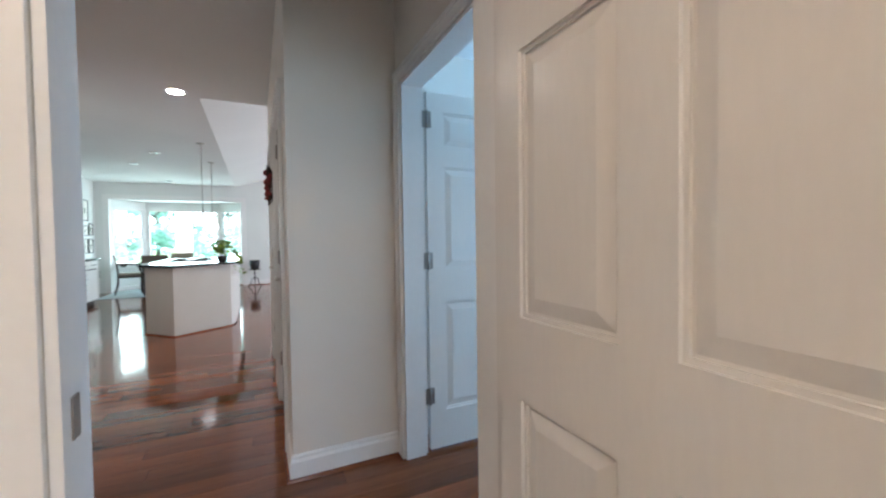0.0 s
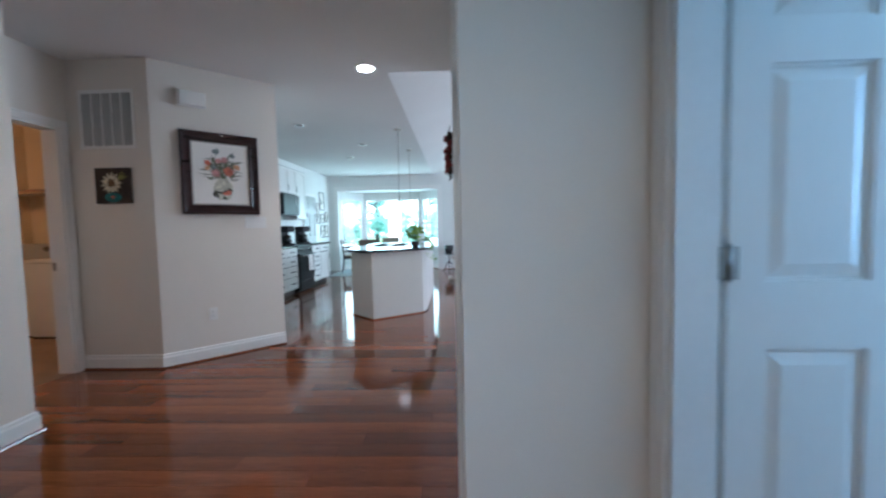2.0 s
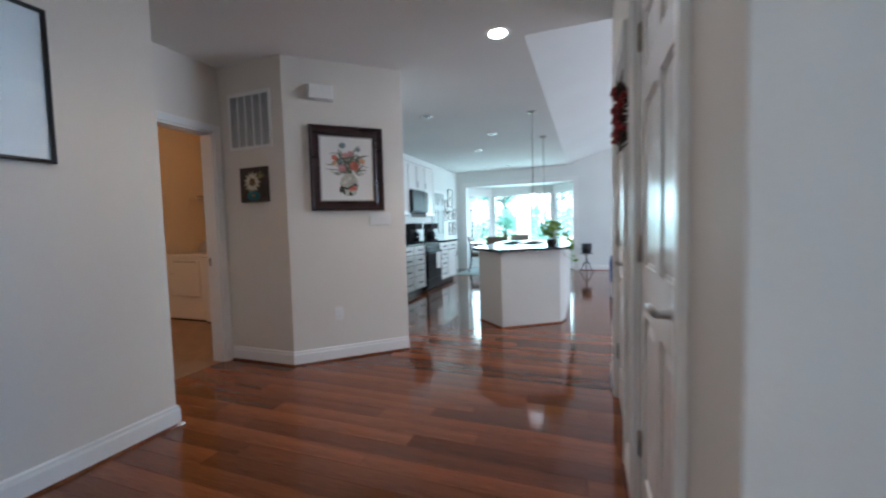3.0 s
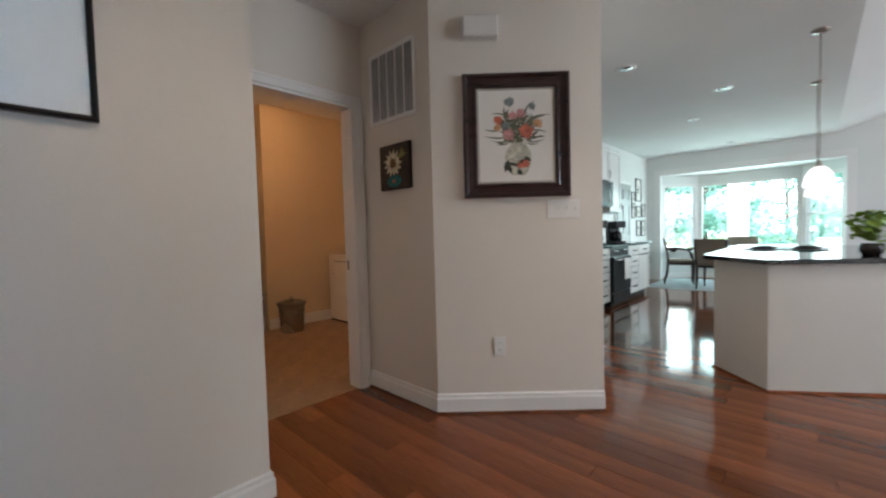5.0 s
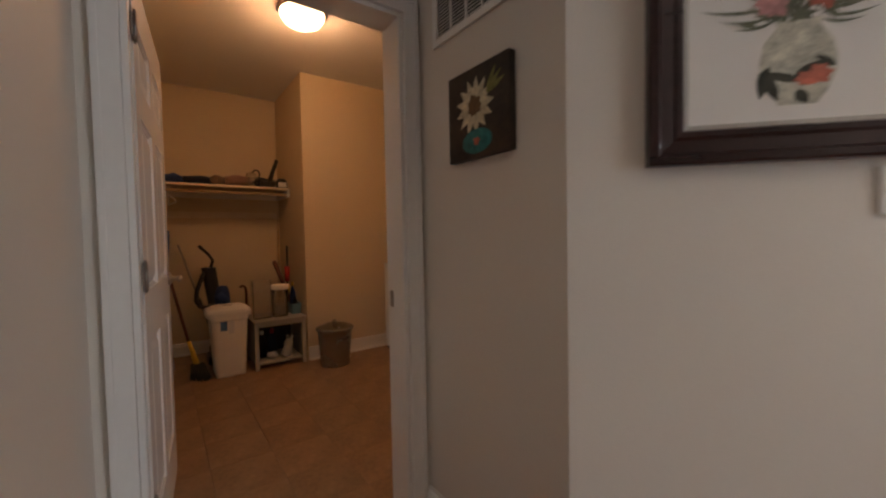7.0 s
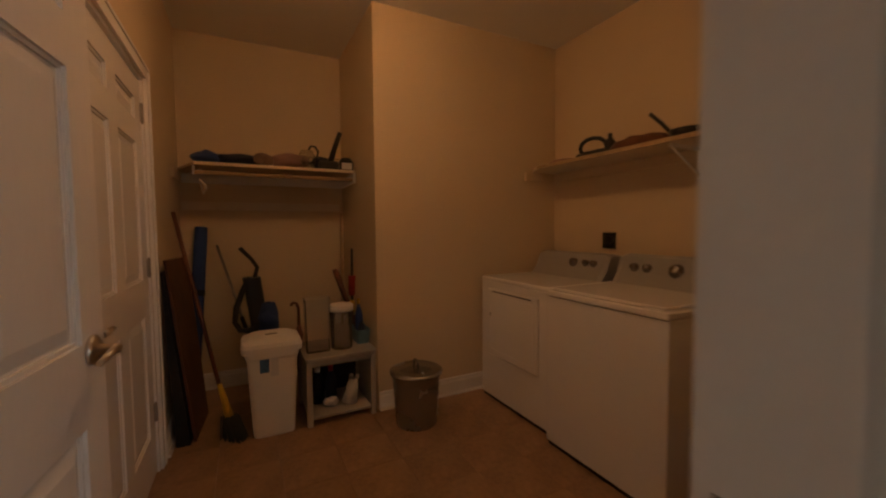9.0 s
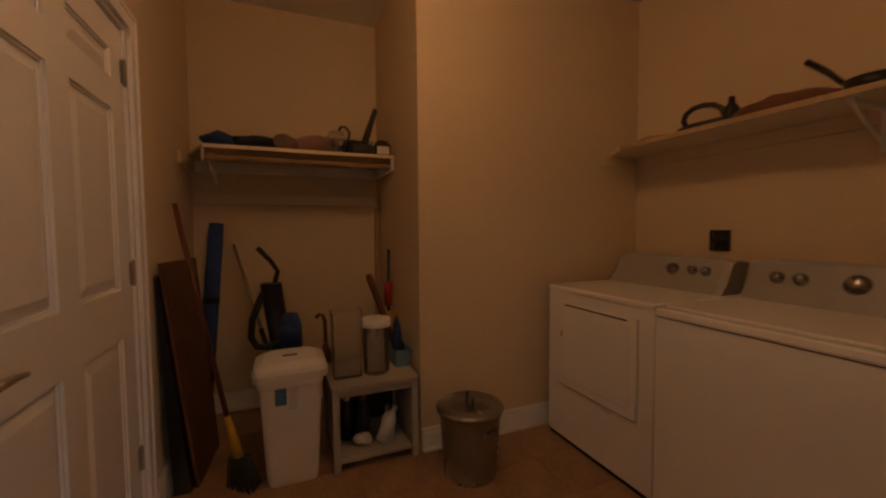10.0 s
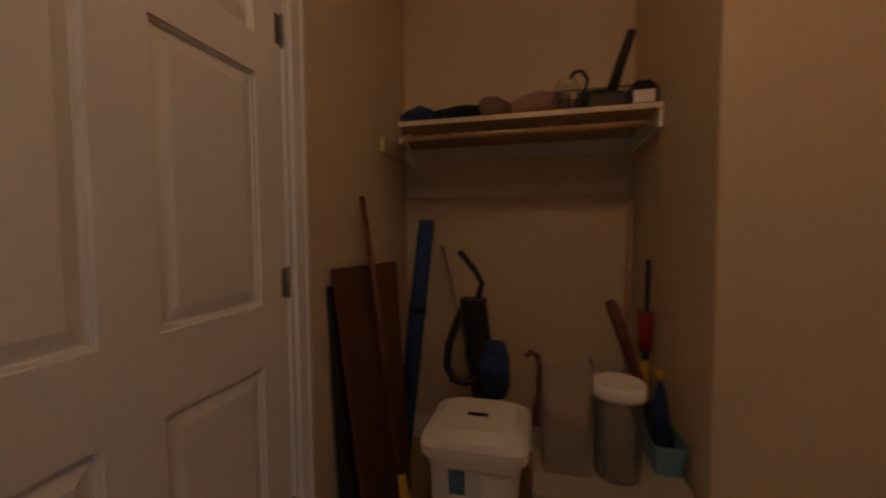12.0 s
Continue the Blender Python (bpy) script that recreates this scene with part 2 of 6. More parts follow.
def lathe(bm, prof, at=(0, 0, 0), n=24, turn=None, sx=1.0, sy=1.0):
    """A turned body: prof is a line of (radius, height)."""
    m = Matrix.Translation(at) @ (turn or Matrix())
    rings = [[bm.verts.new(m @ Vector((max(r, 1e-4) * sx * math.cos(2 * math.pi * k / n), max(r, 1e-4) * sy * math.sin(2 * math.pi * k / n), z))) for k in range(n)] for r, z in prof]
    for q, s in zip(rings, rings[1:]):
        for k in range(n):
            f = bm.faces.new((q[k], q[(k + 1) % n], s[(k + 1) % n], s[k]))
            f.smooth = True
    bm.faces.new(rings[0][::-1]), bm.faces.new(rings[-1])
    bmesh.ops.recalc_face_normals(bm, faces=bm.faces)
    return bm


def blob(bm, at, size, seed=0, rough=0.25, sub=3):
    """A soft uneven lump, such as folded cloth."""
    r = bmesh.ops.create_icosphere(bm, subdivisions=sub, radius=1)
    off = Vector((seed * 3.7, seed * 1.3, seed * 2.1))
    for v in r["verts"]:
        d = 1 + rough * noise.noise(v.co * 1.7 + off) + 0.5 * rough * noise.noise(v.co * 4 + off)
        v.co = Vector((v.co.x * size[0] * d, v.co.y * size[1] * d, v.co.z * size[2] * d)) + Vector(at)
        for f in v.link_faces:
            f.smooth = True
    return bm


def loft(bm, sections):
    """A closed body through rings of points of equal count."""
    rings = [[bm.verts.new(p) for p in s] for s in sections]
    n = len(rings[0])
    for q, s in zip(rings, rings[1:]):
        for k in range(n):
            bm.faces.new((q[k], q[(k + 1) % n], s[(k + 1) % n], s[k]))
    bm.faces.new(rings[0][::-1]), bm.faces.new(rings[-1])
    bmesh.ops.recalc_face_normals(bm, faces=bm.faces)
    return bm


def rrect(w, d, r, z, n=4, cx=0.0, cy=0.0):
    """A ring of a rectangle with rounded corners."""
    pts = []
    for sx, sy, a0 in ((1, 1, 0), (-1, 1, 90), (-1, -1, 180), (1, -1, 270)):
        for i in range(n + 1):
            a = radians(a0 + 90 * i / n)
            pts.append((cx + sx * (w / 2 - r) + r * math.cos(a), cy + sy * (d / 2 - r) + r * math.sin(a), z))
    return pts


def link(name, bm, material):
    me = bpy.data.meshes.new(name)
    bm.to_mesh(me)
    bm.free()
    me.materials.append(material)
    return new(name, me)


def part(name, bm, material, parent, label=""):
    ob = link(name, bm, material)
    ob.parent = parent
    return tagged(ob, label)


def thing(name, label, category, m=None, group=""):
    ob = new(name)
    ob.empty_display_size = 0.1
    ob.matrix_basis = m or Matrix()
    return tagged(ob, label, category, group)


def single(name, bm, material, label, category, m=None, group=""):
    ob = link(name, bm, material)
    ob.matrix_basis = m or Matrix()
    return tagged(ob, label, category, group)


def setting(name, bm, material, label):
    return tagged(link(name, bm, material), label, kind="structure")


def BM():
    return bmesh.new()


def wall_x(bm, x0, x1, y0, y1, z0, z1, gaps=()):
    """A wall that runs along x, with gaps (a0, a1, z0, z1) cut through it."""
    at = x0
    for a0, a1, g0, g1 in sorted(gaps):
        if a0 > at:
            box(bm, at, a0, y0, y1, z0, z1)
        if g0 > z0:
            box(bm, a0, a1, y0, y1, z0, g0)
        if g1 < z1:
            box(bm, a0, a1, y0, y1, g1, z1)
        at = a1
    if at < x1:
        box(bm, at, x1, y0, y1, z0, z1)
    return bm


def wall_y(bm, x0, x1, y0, y1, z0, z1, gaps=()):
    at = y0
    for a0, a1, g0, g1 in sorted(gaps):
        if a0 > at:
            box(bm, x0, x1, at, a0, z0, z1)
        if g0 > z0:
            box(bm, x0, x1, a0, a1, z0, g0)
        if g1 < z1:
            box(bm, x0, x1, a0, a1, g1, z1)
        at = a1
    if at < y1:
        box(bm, x0, x1, at, y1, z0, z1)
    return bm


# ---- the plan ----
H, HL = 2.69, 2.80          # ceilings of the hall and of the laundry room
D1X0, D1X1 = -0.19, 0.635   # bedroom doorway
LJ0, LJ1, LH = 3.115, 4.01, 2.10   # laundry doorway
SX = 0.24                   # face of the closet wall

# ---- walls, ceilings, floors ----
setting("wall_bedroom", wall_x(BM(), -2.60, 3.90, 0.64, 0.75, 0, H, [(D1X0, D1X1, 0, 2.05)]), PAINT, "cream painted wall with a doorway from the bedroom")
setting("wall_hall_west", wall_y(BM(), -2.48, -2.36, 0.75, 2.93, 0, H), PAINT, "cream painted hall wall with a white baseboard")
setting("wall_garage", wall_x(BM(), -6.70, -2.36, 2.93, 3.02, 0, HL, [(-5.465, -4.445, 0, 2.05)]), PAINT, "cream painted wall with the garage door in it")
setting("wall_laundry_entry", wall_y(BM(), -3.24, -3.10, 3.02, 6.07, 0, HL, [(LJ0, LJ1, 0, LH)]), PAINT, "cream painted wall with the laundry doorway")
setting("wall_angled", prism(BM(), [(-3.10, 4.09), (-2.375, 4.09), (-1.603, 4.813), (-2.2, 5.43), (-2.2, 6.05), (-3.10, 6.05)], 0, H), PAINT, "cream painted wall with a bevelled corner between laundry and kitchen")
setting("wall_stub", box(BM(), SX, 0.93, 1.945, 2.06, 0, H), PAINT, "cream painted end wall of the closets")
setting("wall_closets", wall_y(BM(), SX, SX + 0.115, 2.06, 4.60, 0, H, [(2.28, 3.04, 0, 2.05), (3.46, 4.22, 0, 2.05)]), PAINT, "cream painted wall with two closet doors")
setting("wall_side_room", wall_y(BM(), 0.813, 0.93, 0.75, 1.945, 0, H, [(0.915, 1.87, 0, 2.05)]), PAINT, "cream painted wall with a doorway into the side room")
setting("wall_closet_back", wall_y(BM(), 0.93, 1.045, 2.06, 4.50, 0, H), PAINT, "plain wall behind the closets")
setting("wall_side_room_north", wall_x(BM(), 1.045, 3.90, 2.72, 2.83, 0, H, [(2.45, 3.27, 0, 2.05)]), PAINT, "plain wall of the side room with a closed door")
setting("wall_side_room_east", wall_y(BM(), 3.90, 4.02, 0.64, 2.83, 0, H, [(0.85, 2.15, 0.8, 2.2)]), PAINT, "plain wall of the side room with a window")
setting("wall_great_south", prism(BM(), [(SX + 0.115, 4.5), (6.0, 4.5), (6.0, 4.6), (SX + 0.115, 4.6)], 0, H), PAINT, "plain cream wall of the great room")
setting("wall_great_gable", box(BM(), -0.4, 6.0, 4.5, 4.6, H + 0.1, 5.0), PAINT, "plain cream upper wall of the great room")
setting("wall_great_east", wall_y(BM(), 6.0, 6.12, 4.5, 12.02, 0, 5.0, [(5.6, 10.8, 0.4, 2.7)]), KITCHEN_PAINT, "cream wall of the great room with tall windows")
setting("wall_north", wall_x(BM(), -3.52, 6.0, 11.90, 12.02, 0, 5.0, [(-3.12, -0.27, 0, 2.28)]), KITCHEN_PAINT, "pale wall around the bay window")
setting("wall_kitchen", wall_y(BM(), -3.52, -3.40, 6.07, 11.90, 0, H), KITCHEN_PAINT, "pale kitchen wall hung with pictures")
setting("wall_laundry_back", wall_y(BM(), -6.70, -6.58, 3.02, 4.33, 0, HL), LAUNDRY_PAINT, "yellow cream wall at the back of the laundry alcove")
setting("wall_laundry_column", box(BM(), -6.70, -5.58, 4.33, 6.07, 0, HL), LAUNDRY_PAINT, "yellow cream wall that juts out beside the alcove")
setting("wall_laundry_north", wall_x(BM(), -5.58, -3.24, 5.95, 6.07, 0, HL), LAUNDRY_PAINT, "yellow cream wall behind the washer and dryer")
setting("wall_laundry_south_face", wall_x(BM(), -6.58, -3.24, 3.02, 3.085, 0, HL, [(-5.465, -4.445, 0, 2.05)]), LAUNDRY_PAINT, "yellow cream paint on the garage wall")
setting("wall_laundry_east_face", wall_y(BM(), -3.244, -3.24, 3.085, 5.95, 0, HL, [(LJ0, LJ1, 0, LH)]), LAUNDRY_PAINT, "yellow cream paint inside the laundry doorway wall")
setting("wall_garage_beyond", box(BM(), -6.7, -2.48, 2.4, 2.45, 0, HL), PAINT, "plain wall that closes the garage side")
setting("wall_bedroom_west", box(BM(), -2.72, -2.60, -3.5, 0.75, 0, H), PAINT, "plain bedroom wall")
setting("wall_bedroom_east", box(BM(), 3.2, 3.32, -3.5, 0.64, 0, H), PAINT, "plain bedroom wall")
setting("wall_bedroom_south", wall_x(BM(), -2.72, 3.32, -3.62, -3.5, 0, H, [(-0.5, 1.5, 0.75, 2.25)]), PAINT, "plain bedroom wall with a window")


def ceilings():
    bm = BM()
    box(bm, -3.10, 4.02, -3.62, 4.60, H, H + 0.1)
    box(bm, -3.52, -0.4, 4.60, 12.02, H, H + 0.1)
    setting("ceiling", bm, CEIL, "flat white painted ceiling of hall and kitchen")
    bm = BM()
    box(bm, -6.70, -3.10, 2.40, 6.07, HL, HL + 0.1)
    setting("ceiling", bm, CEIL, "flat white painted laundry ceiling")
    bm = BM()
    vs = [(-0.4, 4.6, H), (6.12, 4.6, H + 2.0), (6.12, 12.02, H + 2.0), (-0.4, 12.02, H)]
    lo, hi = [bm.verts.new(v) for v in vs], [bm.verts.new((x, y, z + 0.1)) for x, y, z in vs]
    bm.faces.new(lo), bm.faces.new(hi[::-1])
    for i in range(4):
        bm.faces.new((lo[i], hi[i], hi[(i + 1) % 4], lo[(i + 1) % 4]))
    bmesh.ops.recalc_face_normals(bm, faces=bm.faces)
    setting("ceiling", bm, CEIL, "sloping white ceiling of the great room")


ceilings()
setting("floor", box(BM(), -3.52, 6.12, -3.62, 13.0, -0.2, -0.012), SUBFLOOR, "dark base under the cherry floorboards")
setting("floor", box(BM(), -6.70, -3.522, 2.40, 6.07, -0.2, -0.008), GROUT, "base under the laundry floor tiles")
setting("floor", box(BM(), -2.6, 3.2, -3.6, 0.60, -0.011, 0.0), CARPET, "plain beige bedroom carpet")


def bay():
    """The bay: low wall, posts, head and its windows."""
    pts = [(-3.12, 12.02), (-2.55, 12.62), (-0.84, 12.62), (-0.27, 12.02)]
    bm = BM()
    for (ax, ay), (bx, by) in zip(pts, pts[1:]):
        d = Vector((bx - ax, by - ay)).normalized()
        o = Vector((-d.y, d.x)) * 0.12
        prism(bm, [(ax, ay), (bx, by), (bx + o.x, by + o.y), (ax + o.x, ay + o.y)], 0, 0.60)
        prism(bm, [(ax, ay), (bx, by), (bx + o.x, by + o.y), (ax + o.x, ay + o.y)], 2.10, 2.40)
    setting("wall_bay", bm, KITCHEN_PAINT, "pale low wall under the bay window")
    bm = BM()
    prism(bm, [(-3.2, 12.02), (-2.6, 12.78), (-0.79, 12.78), (-0.19, 12.02)], 2.28, 2.40)
    setting("ceiling", bm, CEIL, "white soffit over the bay window")
    cols = [1, 2, 1]
    for (ax, ay), (bx, by), n in zip(pts, pts[1:], cols):
        d = Vector((bx - ax, by - ay, 0))
        length = d.length
        ang = math.degrees(math.atan2(d.y, d.x))
        win = thing("window_1", "white bay window with clear panes and thin bars", "window", pose(ax, ay, 0.60, 0, 0, ang))
        win["kind"] = "structure"
        e = 0.075
        bm = BM()
        box(bm, 0.0, e, 0.0, 0.11, 0, 1.5), box(bm, length - e, length, 0.0, 0.11, 0, 1.5)
        box(bm, e, length - e, 0.0, 0.11, 0, 0.06), box(bm, e, length - e, 0.0, 0.11, 1.44, 1.5)
        part("window_frame", bm, TRIM, win)
        part("window_sill", box(BM(), 0.0, length, -0.04, -0.001, -0.03, 0.005, 0.004), TRIM, win)
        if n == 1:
            part("sash_rail", box(BM(), e, length - e, 0.03, 0.07, 0.72, 0.765), TRIM, win)
            for z0, z1 in ((0.06, 0.72), (0.765, 1.44)):
                p = part("pane", box(BM(), e, length - e, 0.045, 0.051, z0, z1), GLASS, win)
                p.visible_shadow = False
        else:
            p = part("pane", box(BM(), e, length - e, 0.045, 0.051, 0.06, 1.44), GLASS, win)
            p.visible_shadow = False
    bm = BM()
    box(bm, -3.24, -3.12, 11.884, 11.90, 0.0, 2.40), box(bm, -0.27, -0.15, 11.884, 11.90, 0.0, 2.40), box(bm, -3.12, -0.27, 11.884, 11.90, 2.28, 2.40)
    setting("trim", bm, TRIM, "white casing round the bay opening")


bay()


def plain_window(x, y, ang, w, h, z):
    win = thing("window_2", "white window with a clear pane", "window", pose(x, y, z, 0, 0, ang))
    win["kind"] = "structure"
    bm = BM()
    box(bm, 0, 0.06, 0.03, 0.09, 0, h), box(bm, w - 0.06, w, 0.03, 0.09, 0, h), box(bm, 0.06, w - 0.06, 0.03, 0.09, 0, 0.06), box(bm, 0.06, w - 0.06, 0.03, 0.09, h - 0.06, h)
    part("window_frame", bm, TRIM, win)
    p = part("pane", box(BM(), 0.06, w - 0.06, 0.05, 0.056, 0.06, h - 0.06), GLASS, win)
    p.visible_shadow = False


for i in range(4):
    plain_window(6.0, 6.9 + 1.3 * i, -90, 1.3, 2.3, 0.4)
plain_window(3.9, 2.15, -90, 1.3, 1.4, 0.8)
plain_window(1.5, -3.5, 180, 2.0, 1.5, 0.75)


def baseboard(points, label="white moulded baseboard along the wall"):
    """A baseboard with a stepped top along a line; the room lies to its left."""
    bm = BM()
    prof = [(0.0, 0.0), (0.016, 0.0), (0.016, 0.095), (0.010, 0.108), (0.010, 0.122), (0.0, 0.130)]
    P = [Vector((*p, 0)) for p in points]
    rings = []
    for i, p in enumerate(P):
        ds = []
        if i > 0:
            ds.append((P[i] - P[i - 1]).normalized())
        if i < len(P) - 1:
            ds.append((P[i + 1] - P[i]).normalized())
        ns = [Vector((-d.y, d.x, 0)) for d in ds]
        n = sum(ns, Vector()).normalized()
        n = n / max(0.3, n.dot(ns[0]))
        rings.append([bm.verts.new(p + n * (a + 0.001) + Vector((0, 0, b))) for a, b in prof])
    for q, s in zip(rings, rings[1:]):
        for k in range(len(prof)):
            bm.faces.new((q[k], q[(k + 1) % len(prof)], s[(k + 1) % len(prof)], s[k]))
    bm.faces.new(rings[0][::-1]), bm.faces.new(rings[-1])
    bmesh.ops.recalc_face_normals(bm, faces=bm.faces)
    setting("baseboard", bm, TRIM, label)
    # shoe moulding of stained wood
    bm = BM()
    rings = []
    for i, p in enumerate(P):
        ds = []
        if i > 0:
            ds.append((P[i] - P[i - 1]).normalized())
        if i < len(P) - 1:
            ds.append((P[i + 1] - P[i]).normalized())
        ns = [Vector((-d.y, d.x, 0)) for d in ds]
        n = sum(ns, Vector()).normalized()
        n = n / max(0.3, n.dot(ns[0]))
        rings.append([bm.verts.new(p + n * (a + 0.0175) + Vector((0, 0, b))) for a, b in ((0, 0.0005), (0.014, 0.0005), (0.010, 0.012), (0, 0.016))])
    for q, s in zip(rings, rings[1:]):
        for k in range(4):
            bm.faces.new((q[k], q[(k + 1) % 4], s[(k + 1) % 4], s[k]))
    bm.faces.new(rings[0][::-1]), bm.faces.new(rings[-1])
    bmesh.ops.recalc_face_normals(bm, faces=bm.faces)
    setting("trim", bm, WOOD if "laundry" not in label else TRIM, "stained shoe moulding along the baseboard")


baseboard([(-3.08, 3.02), (-2.36, 3.02), (-2.36, 0.75)])
baseboard([(-1.603, 4.813), (-2.375, 4.09), (-3.08, 4.09)])
baseboard([(0.795, 1.945), (SX, 1.945), (SX, 2.215)])
baseboard([(SX, 3.105), (SX, 3.395)])
baseboard([(SX, 4.285), (SX, 4.6)])
baseboard([(-0.15, 11.90), (6.0, 11.90)][::-1])
baseboard([(-3.12, 12.02), (-2.55, 12.62), (-0.84, 12.62), (-0.27, 12.02)][::-1])
baseboard([(-5.58, 5.94), (-5.58, 4.335)], "white laundry baseboard")
baseboard([(-6.58, 4.325), (-6.58, 3.09)], "white laundry baseboard in the alcove")
baseboard([(-6.56, 3.085), (-5.57, 3.085)], "white laundry baseboard by the garage door")

# ---- doors ----


def casing(m, w, h, depth, name="trim", both=True, cw=0.062):
    """White moulded casing and jamb lining of a doorway: local x across the opening, y through the wall."""
    t = 0.016
    bm = BM()
    for y0, y1 in (((-t, -0.001), (depth + 0.001, depth + t)) if both else ((-t, -0.001),)):
        s = -1 if y0 < 0 else 1
        edge = y0 if s < 0 else y1
        for x0, x1 in ((-cw, 0.0), (w, w + cw)):
            box(bm, x0, x1, y0, y1, 0, h + cw)
            bx = (x0, x0 + 0.016) if x0 < 0 else (x1 - 0.016, x1)
            box(bm, bx[0], bx[1], min(edge, edge + s * 0.006), max(edge, edge + s * 0.006), 0.0, h + cw)
        box(bm, 0.0, w, y0, y1, h, h + cw)
        box(bm, -cw + 0.016, w + cw - 0.016, min(edge, edge + s * 0.006), max(edge, edge + s * 0.006), h + cw - 0.016, h + cw)
    j = 0.018
    box(bm, 0.001, j, 0.0, depth, 0, h - j), box(bm, w - j, w - 0.001, 0.0, depth, 0, h - j), box(bm, 0.001, w - 0.001, 0.0, depth, h - j, h - 0.001)
    ob = setting(name, bm, TRIM, "white moulded casing and lining of a doorway")
    ob.matrix_basis = m
    return ob


def panel_bm(w, h, t):
    """A raised panel with sloping edges on both faces."""
    bm = BM()
    d = min(0.038, w * 0.2)
    for s in (-1, 1):
        a = [(-w / 2 + 0.006, -h / 2 + 0.006), (w / 2 - 0.006, -h / 2 + 0.006), (w / 2 - 0.006, h / 2 - 0.006), (-w / 2 + 0.006, h / 2 - 0.006)]
        b = [(-w / 2 + d, -h / 2 + d), (w / 2 - d, -h / 2 + d), (w / 2 - d, h / 2 - d), (-w / 2 + d, h / 2 - d)]
        lo, hi = [bm.verts.new((x, s * (t / 2 - 0.0135), z)) for x, z in a], [bm.verts.new((x, s * (t / 2 - 0.003), z)) for x, z in b]
        bm.faces.new(hi)
        for i in range(4):
            bm.faces.new((lo[i], lo[(i + 1) % 4], hi[(i + 1) % 4], hi[i]))
    bmesh.ops.recalc_face_normals(bm, faces=bm.faces)
    return bm


def lever_bm(s=1, length=0.105):
    """A lever handle on a round rose; s: the side that it points to."""
    bm = BM()
    back = Matrix.Rotation(radians(90), 4, "X")
    lathe(bm, [(0.0, 0.0), (0.034, 0.0), (0.034, 0.006), (0.026, 0.013), (0.012, 0.016), (0.011, 0.045), (0.0, 0.046)], (0, 0, 0), 20, back)
    tube(bm, [(0, -0.045, 0), (s * 0.02, -0.052, 0.003), (s * 0.055, -0.055, 0.006), (s * length, -0.050, -0.004)], [0.011, 0.0105, 0.0085, 0.0065], 10)
    return bm


